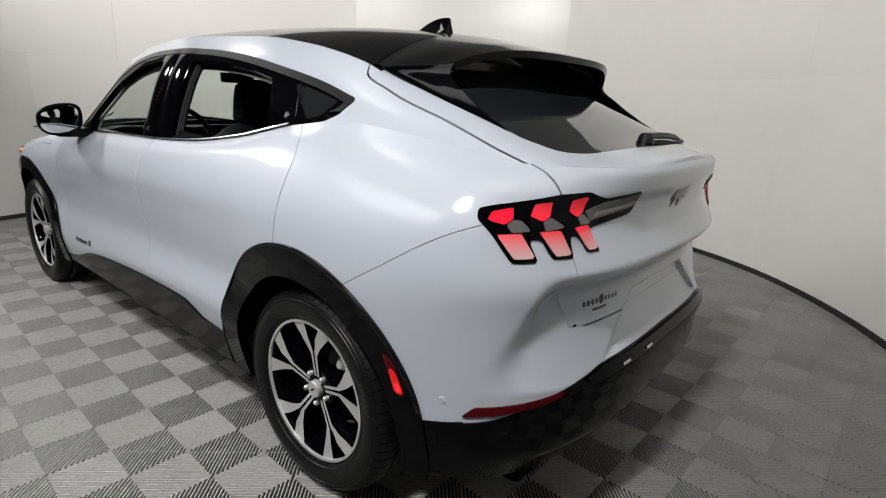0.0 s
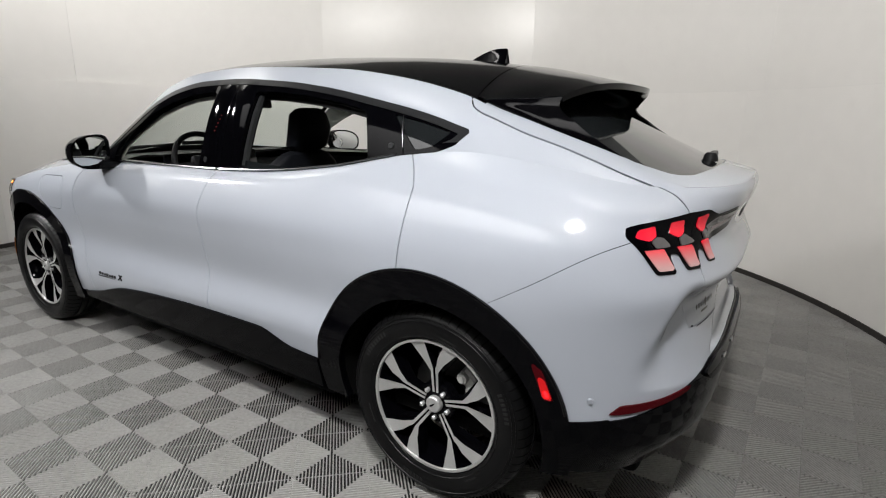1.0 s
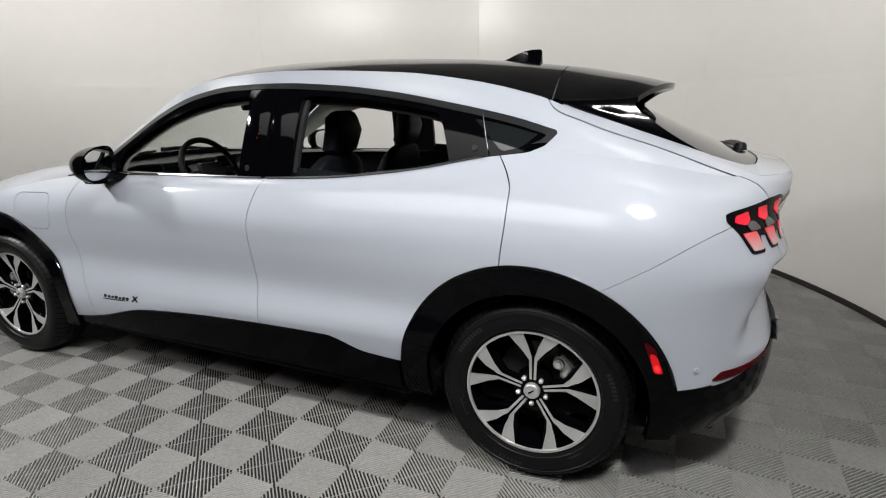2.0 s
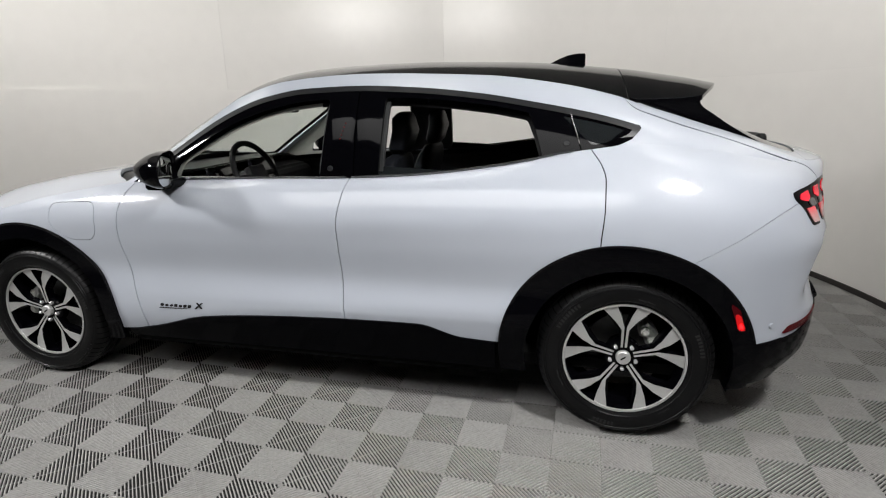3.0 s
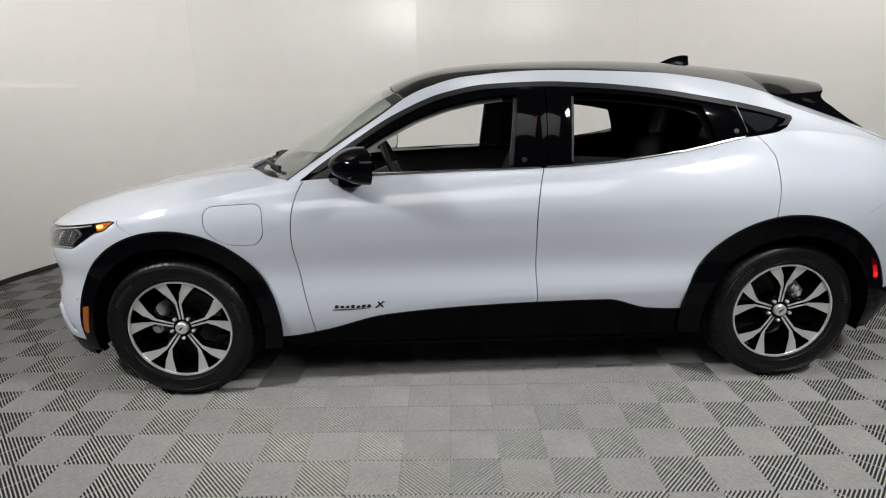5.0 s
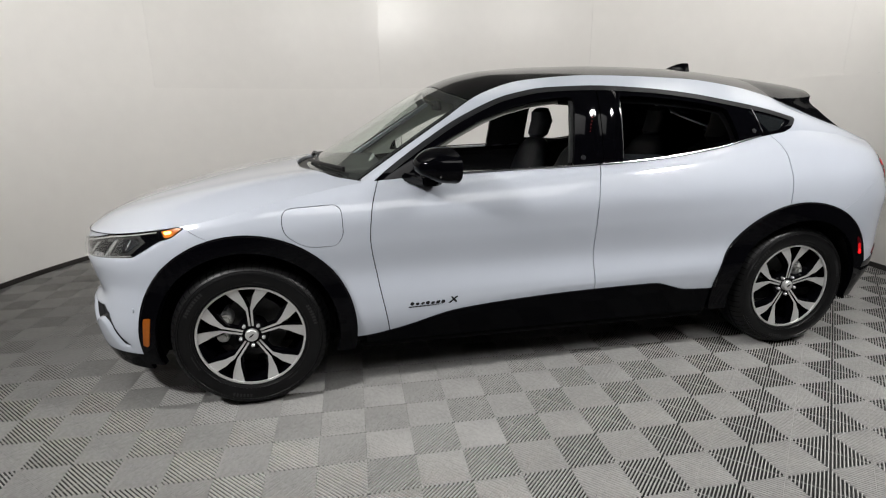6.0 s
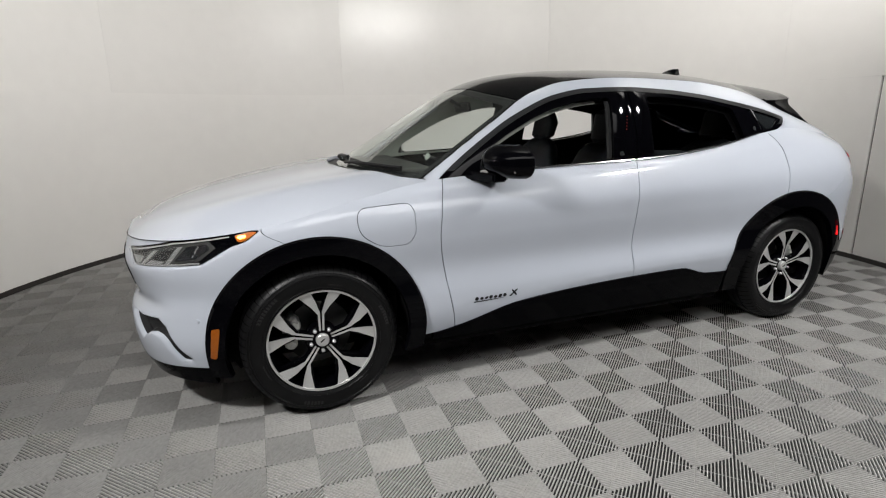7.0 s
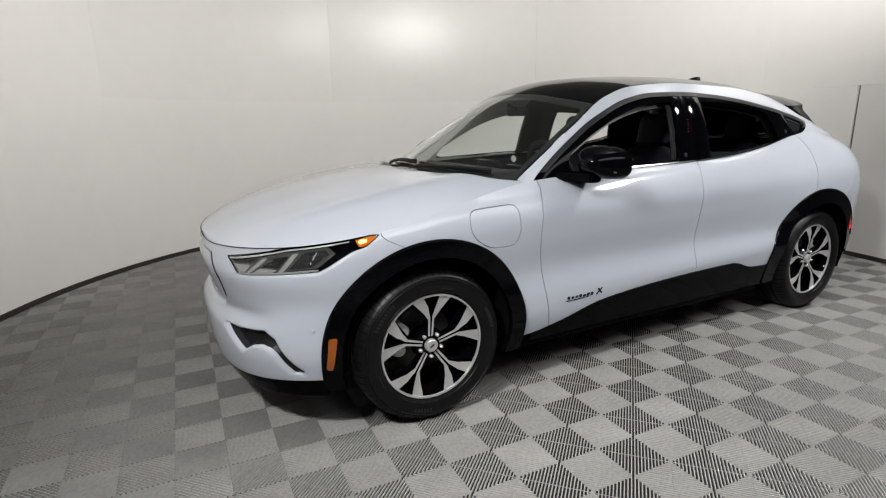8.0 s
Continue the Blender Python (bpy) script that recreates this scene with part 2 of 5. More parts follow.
A_END = -22
whole = arc_points(A_END, 180 - A_END, 0.0, 120)
wall = tagged(part("wall_round", wall_strip(whole, 0.0, WALL_H, -0.03, 0.15), WALLM), "curved white painted panel wall of a photo room", "wall", kind="structure")
LOW_SEAMS = (A_END, -7.8, 51.6, 190, 180 - A_END)
foot = [p for a0, a1 in zip(LOW_SEAMS, LOW_SEAMS[1:]) for p in arc_points(a0, a1, 0.03, 48)[:-1]] + [whole[-1]]
tagged(part("baseboard", wall_strip(foot, 0.0, 0.042, 0.014, 0.0), BASEM), "thin dark baseboard along the curved wall", "baseboard", kind="structure")
for z0, z1, seams in ((SEAM_Z + 0.0003, WALL_H, (A_END, 6.6, 49.1, 91.8, 134.3, 177, 180 - A_END)), (0.0, SEAM_Z - 0.0003, LOW_SEAMS)):
    for a0, a1 in zip(seams, seams[1:]):
        bm = wall_strip(arc_points(a0 + (0.15 if a0 == -7.8 and z1 < 2 else 0.010), a1 - (0.15 if a1 == -7.8 and z1 < 2 else 0.010), 0.06 if z1 > 2 else 0.03, 48), z0, z1, 0.0 if z1 > 2 else 0.004, 0.028)
        part("wall_panel", bm, WALLM, wall)
part("door_gap", wall_strip(arc_points(-8.1, -7.5, 0.0, 4), 0.05, SEAM_Z - 0.002, -0.014, 0.03), BASEM, wall, "dark gap of the wall door")
ends = [whole[0], whole[-1]]
corner_e, corner_w = (ends[0][0] + 0.9, BACK_Y), (ends[1][0] - 0.9, BACK_Y)
# unseen closing walls, kept dark so that they add little fill and reflection
for nm, pts in (("wall_east", [corner_e, ends[0]]), ("wall_west", [ends[1], corner_w]), ("wall_back", [corner_w, corner_e])):
    tagged(part(nm, wall_strip(pts, 0.0, WALL_H, 0.0, 0.12), DARKWALL), "unseen dark grey wall added behind the walk", "wall", kind="structure")
tagged(part("ceiling", box(-5.2, 5.0, BACK_Y - 0.2, 4.7, CEIL, CEIL + 0.1), CEILM), "plain grey ceiling of the photo room", "ceiling", kind="structure")
floor = tagged(part("floor", box(-5.2, 5.0, BACK_Y - 0.2, 4.7, -0.2, -0.008), SUBM), "grey ribbed plastic tile floor", "floor", kind="structure")

# ---- the car's skin: longitudinal lines, then surfaces through them ----
def pchip(xs, ys):
    """A smooth curve through (xs, ys) without overshoot."""
    xs, ys = np.asarray(xs, float), np.asarray(ys, float)
    h = np.diff(xs)
    d = np.diff(ys) / h
    m = np.zeros(len(xs))
    m[0], m[-1] = d[0], d[-1]
    for i in range(1, len(xs) - 1):
        if d[i - 1] * d[i] > 0:
            w1, w2 = 2 * h[i] + h[i - 1], h[i] + 2 * h[i - 1]
            m[i] = (w1 + w2) / (w1 / d[i - 1] + w2 / d[i])

    def at(x):
        x = np.asarray(x, float)
        i = np.clip(np.searchsorted(xs, x) - 1, 0, len(xs) - 2)
        t = (x - xs[i]) / h[i]
        t = np.clip(t, 0, 1)
        return ((1 + 2 * t) * (1 - t) ** 2 * ys[i] + t * (1 - t) ** 2 * h[i] * m[i]
                + t * t * (3 - 2 * t) * ys[i + 1] + t * t * (t - 1) * h[i] * m[i + 1])
    return at


def smooth01(t):
    t = np.clip(t, 0, 1)
    return t * t * (3 - 2 * t)


def poly_sdf(poly, u, v):
    """Signed distance to a closed outline in two of the coordinates; positive inside."""
    poly = np.asarray(poly, float)
    d = np.full(u.shape, 1e9)
    inside = np.zeros(u.shape, bool)
    for (x0, y0), (x1, y1) in zip(poly, np.roll(poly, -1, 0)):
        ex, ey = x1 - x0, y1 - y0
        t = np.clip(((u - x0) * ex + (v - y0) * ey) / (ex * ex + ey * ey + 1e-12), 0, 1)
        d = np.minimum(d, np.hypot(u - x0 - t * ex, v - y0 - t * ey))
        cross = (y0 > v) != (y1 > v)
        with np.errstate(divide="ignore", invalid="ignore"):
            inside ^= cross & (u < (x1 - x0) * (v - y0) / (y1 - y0 + 1e-15) + x0)
    return np.where(inside, d, -d)


XS = (-2.36, -1.5, -0.85, 0.25, 1.0, 1.55, 2.0, 2.36)
TOP_Z = pchip((-2.36, -2.26, -2.0, -1.7, -1.3, -0.86, -0.2, 0.29, 0.57, 0.95, 1.3, 1.52, 1.8, 2.1, 2.25, 2.36),
              (0.815, 0.838, 0.868, 0.912, 1.000, 1.068, 1.097, 1.111, 1.126, 1.172, 1.240, 1.262, 1.235, 1.189, 1.187, 1.191))
LINES = (  # height, half width of each level at XS, from the sill up
    ((0.20, 0.20, 0.22, 0.24, 0.24, 0.22, 0.22, 0.22), (0.86, 0.88, 0.84, 0.84, 0.84, 0.87, 0.86, 0.83)),
    ((0.38, 0.38, 0.38, 0.45, 0.45, 0.42, 0.44, 0.45), (0.885, 0.90, 0.885, 0.880, 0.89, 0.905, 0.885, 0.875)),
    ((0.50, 0.50, 0.50, 0.52, 0.54, 0.55, 0.56, 0.58), (0.885, 0.905, 0.888, 0.886, 0.90, 0.91, 0.89, 0.88)),
    ((0.60, 0.62, 0.64, 0.65, 0.66, 0.68, 0.70, 0.72), (0.88, 0.90, 0.870, 0.860, 0.881, 0.912, 0.90, 0.885)),
    ((0.68, 0.74, 0.80, 0.82, 0.84, 0.86, 0.87, 0.87), (0.885, 0.905, 0.89, 0.886, 0.90, 0.92, 0.91, 0.89)),
    ((0.75, 0.84, 0.92, 0.94, 0.975, 1.015, 1.02, 0.995), (0.885, 0.905, 0.890, 0.893, 0.894, 0.898, 0.889, 0.872)),
    ((0.785, 0.91, 1.02, 1.055, 1.115, 1.17, 1.135, 1.075), (0.885, 0.89, 0.838, 0.846, 0.830, 0.815, 0.808, 0.815)),
)
TOP_Y = pchip(XS, (0.885, 0.865, 0.775, 0.80, 0.775, 0.735, 0.70, 0.72))
LEVEL_Z = [pchip(XS, a) for a, b in LINES] + [TOP_Z]
LEVEL_Y = [pchip(XS, b) for a, b in LINES] + [TOP_Y]
NOSE_X = pchip((0.18, 0.3, 0.45, 0.6, 0.72, 0.835), (-2.29, -2.342, -2.357, -2.335, -2.357, -2.328))
TAIL_X = pchip((0.2, 0.3, 0.42, 0.55, 0.7, 0.80, 0.88, 1.0, 1.08, 1.13, 1.165, 1.191), (2.18, 2.25, 2.325, 2.335, 2.33, 2.335, 2.350, 2.315, 2.317, 2.333, 2.337, 2.326))
NOSE_N = pchip((0.2, 0.35, 0.5, 0.7, 0.835), (2.9, 2.95, 2.75, 2.65, 2.55))
TAIL_N = pchip((0.2, 0.5, 0.9, 1.13), (3.3, 3.5, 3.3, 3.1))
XC_F, XC_R = -1.45, 1.6


def section_y(x, v):
    """Half width and height of the flank at station x and level v (0 sill, 7 top); arrays of one shape."""
    zs = np.stack([f(x) for f in LEVEL_Z])
    ys = np.stack([f(x) for f in LEVEL_Y])
    i = np.clip(np.floor(v).astype(int), 0, 6)
    t = v - i
    pick = lambda a, k: np.take_along_axis(a, np.clip(k, 0, 7)[None], 0)[0]

    def spline(a):
        p0, p1, p2, p3 = pick(a, i - 1), pick(a, i), pick(a, i + 1), pick(a, i + 2)
        return 0.5 * (2 * p1 + (p2 - p0) * t + (2 * p0 - 5 * p1 + 4 * p2 - p3) * t * t + (3 * p1 - p0 - 3 * p2 + p3) * t ** 3)
    return spline(ys), spline(zs)


def tail_shape(x, y, z):
    """Sculpts the bumper corners and the scoop for the plate into the tail."""
    ay = np.abs(y)
    rear = smooth01((x - 1.98) / 0.14)
    edge = 0.725 + 0.090 * smooth01((0.90 - z) / 0.30)
    inside = smooth01((edge - ay) / 0.105)
    depth = 0.066 * smooth01((0.925 - z) / 0.085) * np.clip((z - 0.597) / 0.24, 0, 1) ** 0.85
    plate = 0.018 * smooth01((0.29 + 1.3 * (0.75 - z) - ay) / 0.018) * smooth01((z - 0.628) / 0.012) * smooth01((0.80 - z) / 0.02)
    shelf = 0.016 * smooth01((0.60 - ay) / 0.10) * np.exp(-((z - 1.04) / 0.05) ** 2)
    return x - rear * (inside * depth + plate + shelf), y, z


VENT = ((-0.430, 0.482), (-0.540, 0.480), (-0.655, 0.489), (-0.697, 0.462), (-0.778, 0.318), (-0.750, 0.322), (-0.708, 0.402), (-0.685, 0.424), (-0.650, 0.434), (-0.610, 0.424), (-0.565, 0.394), (-0.505, 0.432))
GRILLE = ((-0.295, 0.79), (-0.358, 0.73), (-0.402, 0.684), (-0.406, 0.60), (-0.35, 0.545), (-0.20, 0.53), (0.20, 0.53), (0.35, 0.545), (0.406, 0.60), (0.402, 0.684), (0.358, 0.73), (0.295, 0.79))


def nose_shape(x, y, z):
    """Corner vents, a hollow above the lip and a shallow closed grille."""
    front = smooth01((-1.95 - x) / 0.10)
    vent = smooth01((poly_sdf(VENT, -np.abs(y), z) + 0.012) / 0.028)
    hollow = 0.022 * np.exp(-((z - 0.545) / 0.045) ** 2) * smooth01((0.75 - np.abs(y)) / 0.2)
    panel = 0.008 * smooth01((poly_sdf(GRILLE, y, z) + 0.004) / 0.020)
    return x + front * (0.045 * vent + hollow + panel), y, z


def flank(theta_n=150, side_n=310, rows=120):
    """Left skin from the nose's middle to the tail's middle; arrays (rows, columns)."""
    v = np.linspace(0, 7, rows)[:, None]
    th = np.linspace(0, math.pi / 2, theta_n)
    ones = np.ones((rows, 1))

    def end(xc, tip, power, sign):
        x = np.full((rows, theta_n), xc + sign * 0.5)
        for _ in range(6):
            b, z = section_y(x, v * np.ones((1, theta_n)))
            a, n = np.abs(tip(z) - xc), power(z)
            x = xc + sign * a * np.cos(th)[None] ** (2 / n)
        b, z = section_y(x, v * np.ones((1, theta_n)))
        return x, -b * np.sin(th)[None] ** (2 / power(z)), z
    xf, yf, zf = end(XC_F, NOSE_X, NOSE_N, -1)
    xr, yr, zr = end(XC_R, TAIL_X, TAIL_N, 1)
    xm = np.linspace(XC_F, XC_R, side_n)[None, 1:-1] * ones
    ym, zm = section_y(xm, v * np.ones_like(xm))
    xf, yf, zf = nose_shape(xf, yf, zf)
    xr, yr, zr = tail_shape(xr, yr, zr)
    return (np.concatenate([xf, xm, xr[:, ::-1]], 1), np.concatenate([yf, -ym, yr[:, ::-1]], 1), np.concatenate([zf, zm, zr[:, ::-1]], 1))


RAIL_X = (-1.35, -0.96, -0.531, -0.30, -0.078, 0.302, 0.836, 1.103, 1.425, 1.552, 1.64, 1.8, 1.91, 2.17, 2.32, 2.37)
RAIL_Z = pchip(RAIL_X, (0.79, 1.055, 1.337, 1.480, 1.542, 1.567, 1.551, 1.521, 1.450, 1.40, 1.37, 1.315, 1.28, 1.19, 1.148, 1.137))
RAIL_Y = pchip(RAIL_X, (0.79, 0.725, 0.665, 0.63, 0.61, 0.60, 0.59, 0.585, 0.58, 0.585, 0.588, 0.59, 0.59, 0.56, 0.46, 0.10))
MID_Z = pchip((-1.35, -1.25, -0.95, -0.5, -0.3, -0.16, 0.14, 0.52, 1.0, 1.25, 1.5, 1.6),
              (1.005, 1.065, 1.248, 1.512, 1.588, 1.615, 1.637, 1.645, 1.632, 1.613, 1.586, 1.574))


def top_z(x, y):
    """Height of windscreen, roof, rear window and deck."""
    r = np.clip(np.abs(y) / RAIL_Y(x), 0, 1.6)
    return MID_Z(x) - (MID_Z(x) - RAIL_Z(x)) * r ** 2.2


HOOD_Z = pchip((-2.36, -2.31, -2.2, -2.0, -1.7, -1.4, -1.1, -0.8), (0.835, 0.85, 0.905, 0.968, 1.038, 1.085, 1.108, 1.115))


def hood_z(x, r, edge):
    """Height of the hood at r (0 middle, 1 fender line of height edge): two soft ridges beside a flat middle."""
    zc = HOOD_Z(x)
    fade = smooth01((x + 2.3) / 0.5)
    return edge + (zc - edge) * (1 - r ** 3.2) + 0.018 * fade * np.exp(-((r - 0.72) / 0.16) ** 2) * (1 - r ** 6)

# ---- cutting panels out of the skin ----
def grid_faces(rows, cols):
    i = np.arange(rows - 1)[:, None] * cols + np.arange(cols - 1)[None]
    return np.stack([i, i + 1, i + cols + 1, i + cols], -1).reshape(-1, 4)


class Skin:
    """Points and faces, with a normal for every point."""

    def __init__(self, P, F, N=None):
        self.P, self.F, self.N = P, F, N

    @staticmethod
    def grid(X, Y, Z, flip=False):
        P = np.stack([X, Y, Z], -1)
        du, dv = np.gradient(P, axis=1), np.gradient(P, axis=0)
        N = np.cross(du, dv)
        N /= np.linalg.norm(N, axis=-1, keepdims=True) + 1e-12
        F = grid_faces(*X.shape)
        if flip:
            N, F = -N, F[:, ::-1]
        return Skin(P.reshape(-1, 3), [tuple(f) for f in F], N.reshape(-1, 3))

    def cut(self, f):
        """Keeps the side on which f(points) >= 0, with a clean edge along f = 0."""
        val = f(self.P)
        P, N, F, new_at = list(self.P), list(self.N), [], {}
        keep = val >= 0

        def mid(a, b):
            key = (a, b) if a < b else (b, a)
            if key not in new_at:
                t = val[a] / (val[a] - val[b])
                new_at[key] = len(P)
                P.append(self.P[a] + t * (self.P[b] - self.P[a]))
                n = self.N[a] + t * (self.N[b] - self.N[a])
                N.append(n / (np.linalg.norm(n) + 1e-12))
            return new_at[key]
        for face in self.F:
            k = [keep[i] for i in face]
            if all(k):
                F.append(face)
            elif any(k):
                out = []
                for a, b in zip(face, face[1:] + face[:1]):
                    if keep[a]:
                        out.append(a)
                    if keep[a] != keep[b]:
                        out.append(mid(a, b))
                if len(out) > 2:
                    F.append(tuple(out))
        used = sorted({i for f_ in F for i in f_})
        at = {i: j for j, i in enumerate(used)}
        P, N = np.array(P), np.array(N)
        if not used:
            return Skin(np.zeros((0, 3)), [], np.zeros((0, 3)))
        return Skin(P[used], [tuple(at[i] for i in f_) for f_ in F], N[used])

    def mirrored(self):
        s = np.array((1, -1, 1))
        return Skin(self.P * s, [f[::-1] for f in self.F], self.N * s)

    def moved(self, d):
        return Skin(self.P + self.N * d, self.F, self.N)

    def join(self, other):
        n = len(self.P)
        return Skin(np.concatenate([self.P, other.P]), self.F + [tuple(i + n for i in f) for f in other.F], np.concatenate([self.N, other.N]))

    def mesh(self, depth=0.012, back=False):
        """A bmesh of the skin, with its rim folded inwards by depth; back closes it behind."""
        bm = bmesh.new()
        vs = [bm.verts.new(p) for p in self.P]
        for f in self.F:
            try:
                bm.faces.new([vs[i] for i in f])
            except ValueError:
                pass
        if depth:
            rim = {}
            for f in self.F:
                for a, b in zip(f, f[1:] + f[:1]):
                    rim[(a, b)] = rim.get((a, b), 0) + 1
            inner = {}

            def low(i):
                if i not in inner:
                    inner[i] = bm.verts.new(self.P[i] - self.N[i] * depth)
                return inner[i]
            for a, b in list(rim):
                if (b, a) not in rim:
                    try:
                        e = bm.edges.get((vs[a], vs[b]))
                        if e:
                            e.smooth = False
                        bm.faces.new((vs[b], vs[a], low(a), low(b)))
                    except ValueError:
                        pass
            if back:
                for f in self.F:
                    try:
                        bm.faces.new([low(i) for i in f][::-1])
                    except ValueError:
                        pass
        return bm


def rounded(poly, r=0.03, n=5):
    """An outline with its corners rounded by about r."""
    out = []
    k = len(poly)
    for i in range(k):
        p, a, b = Vector(poly[i]), Vector(poly[i - 1]), Vector(poly[(i + 1) % k])
        q = min(r, (a - p).length * 0.45, (b - p).length * 0.45)
        s, e = p + (a - p).normalized() * q, p + (b - p).normalized() * q
        for j in range(n + 1):
            t = j / n
            out.append(tuple(s * (1 - t) ** 2 + p * 2 * t * (1 - t) + e * t * t))
    return out


def in_side(poly, gap=0.0):
    return lambda P: poly_sdf(poly, P[:, 0], P[:, 2]) - gap


def out_side(poly, gap=0.0):
    return lambda P: -poly_sdf(poly, P[:, 0], P[:, 2]) - gap


def in_rear(poly, gap=0.0):
    return lambda P: poly_sdf(poly, P[:, 1], P[:, 2]) - gap


def out_rear(poly, gap=0.0):
    return lambda P: -poly_sdf(poly, P[:, 1], P[:, 2]) - gap


def in_plan(poly, gap=0.0):
    return lambda P: poly_sdf(poly, P[:, 0], P[:, 1]) - gap


def out_plan(poly, gap=0.0):
    return lambda P: -poly_sdf(poly, P[:, 0], P[:, 1]) - gap


def behind(zs, xs, gap=0.0):
    """Aft of the seam that runs through (x, z)."""
    c = pchip(zs, xs)
    return lambda P: P[:, 0] - c(P[:, 2]) - gap


def ahead(zs, xs, gap=0.0):
    c = pchip(zs, xs)
    return lambda P: c(P[:, 2]) - P[:, 0] - gap


def above(xs, zs, gap=0.0):
    c = pchip(xs, zs)
    return lambda P: P[:, 2] - c(P[:, 0]) - gap


def below(xs, zs, gap=0.0):
    c = pchip(xs, zs)
    return lambda P: c(P[:, 0]) - P[:, 2] - gap


def ring(cx, cz, r, side=1, aft_r=None):
    """Positive outside a circle (side 1) or inside it (side -1), seen from the side; aft_r widens its rear half."""
    def f(P):
        dx = P[:, 0] - cx
        dx = np.where(dx > 0, dx * (r / (aft_r or r)), dx)
        return side * (np.hypot(dx, P[:, 2] - cz) - r)
    return f


def both(s):
    return s.join(s.mirrored())

# ---- the car ----
car = tagged(new("electric_crossover_car"), "white five-door electric crossover with black cladding, lamps lit", "car")
SQUAT, RAKE = 0.987, radians(0.30)  # body height factor and nose-up rake
car.scale, car.rotation_euler = (1.0, 1.0, SQUAT), (0.0, RAKE, 0.0)

AX_F, AX_R = -1.492, 1.492
ARCH_F, ARCH_R = (-1.490, 0.366, 0.496), (1.462, 0.385, 0.497)
GAP = 0.0023
LOW_X = (-2.4, -2.0, -1.46, -0.95, -0.8, -0.49, -0.085, 0.26, 0.6, 0.805, 0.96, 1.44, 1.9, 2.05, 2.2, 2.37)
LOW_Z = (0.262, 0.285, 0.288, 0.308, 0.335, 0.415, 0.448, 0.461, 0.467, 0.415, 0.408, 0.44, 0.47, 0.495, 0.54, 0.57)
DOOR_F = ((0.2, 0.338, 0.61, 0.81, 0.93, 1.05, 1.12), (-0.825, -0.838, -0.885, -0.912, -0.902, -0.868, -0.82))
DOOR_M = ((0.2, 0.443, 0.641, 0.893, 1.05, 1.11), (0.253, 0.253, 0.245, 0.241, 0.262, 0.281))
DOOR_R = ((0.2, 0.86, 1.03, 1.13, 1.18, 1.232, 1.27), (1.366, 1.366, 1.376, 1.375, 1.358, 1.322, 1.29))
BUMP_F = ((0.2, 0.81, 0.90, 1.0), (-1.585, -1.59, -1.715, -1.715))
BUMP_R = ((1.4, 1.70, 1.83, 2.04, 2.36), (0.66, 0.815, 0.895, 1.026, 1.14))
FUEL = rounded(((-1.308, 0.966), (-1.040, 0.978), (-1.036, 0.834), (-1.069, 0.785), (-1.205, 0.784), (-1.306, 0.853)), 0.05)
GATE = ((-0.56, 0.40), (-0.565, 0.76), (-0.61, 0.86), (-0.612, 1.00), (-0.62, 1.24), (0.62, 1.24), (0.612, 1.00), (0.61, 0.86), (0.565, 0.76), (0.56, 0.40))

FX, FY, FZ = flank()
skin = Skin.grid(FX, FY, FZ, flip=True)
if np.mean(skin.N[:, 1]) > 0:
    skin = Skin(skin.P, [f[::-1] for f in skin.F], -skin.N)
low_side = above(LOW_X, LOW_Z)
LOW_TAIL = pchip((0.0, 0.45, 0.52, 0.62, 0.80, 0.9), (0.630, 0.627, 0.613, 0.589, 0.508, 0.47))


def low(P):
    """Positive above the black lower edge of the body."""
    return np.where(P[:, 0] < 2.09, low_side(P), P[:, 2] - LOW_TAIL(np.abs(P[:, 1])))


white = skin.cut(low).cut(ring(*ARCH_F)).cut(ring(*ARCH_R, 1, 0.530))


def aft(x0):
    return lambda P: P[:, 0] - x0


def fore(x0):
    return lambda P: x0 - P[:, 0]


GATE_LOW = 0.748


def gate_field(P):
    """Positive within the tailgate's outline."""
    return np.minimum(np.minimum(poly_sdf(GATE, P[:, 1], P[:, 2]), P[:, 2] - GATE_LOW), P[:, 0] - 2.05)


bumper_f = white.cut(ahead(*BUMP_F, GAP))
fender = white.cut(behind(*BUMP_F, GAP)).cut(ahead(*DOOR_F, GAP))
fuel_door = fender.cut(in_side(FUEL, GAP * 0.7))
fender = fender.cut(out_side(FUEL, GAP * 0.7))
door_front = white.cut(behind(*DOOR_F, GAP)).cut(ahead(*DOOR_M, GAP))
door_rear = white.cut(behind(*DOOR_M, GAP)).cut(ahead(*DOOR_R, GAP))
aft_skin = white.cut(behind(*DOOR_R, GAP))
gate_gap = lambda P: GAP * (0.22 + 0.78 * smooth01((P[:, 2] - 0.90) / 0.10))
quarter = aft_skin.cut(above(*BUMP_R, GAP * 0.5)).cut(lambda P: -gate_field(P) - gate_gap(P))
bumper_r = aft_skin.cut(below(*BUMP_R, GAP * 0.5)).cut(lambda P: -gate_field(P) - gate_gap(P))
gate_low = aft_skin.cut(lambda P: gate_field(P) - gate_gap(P))

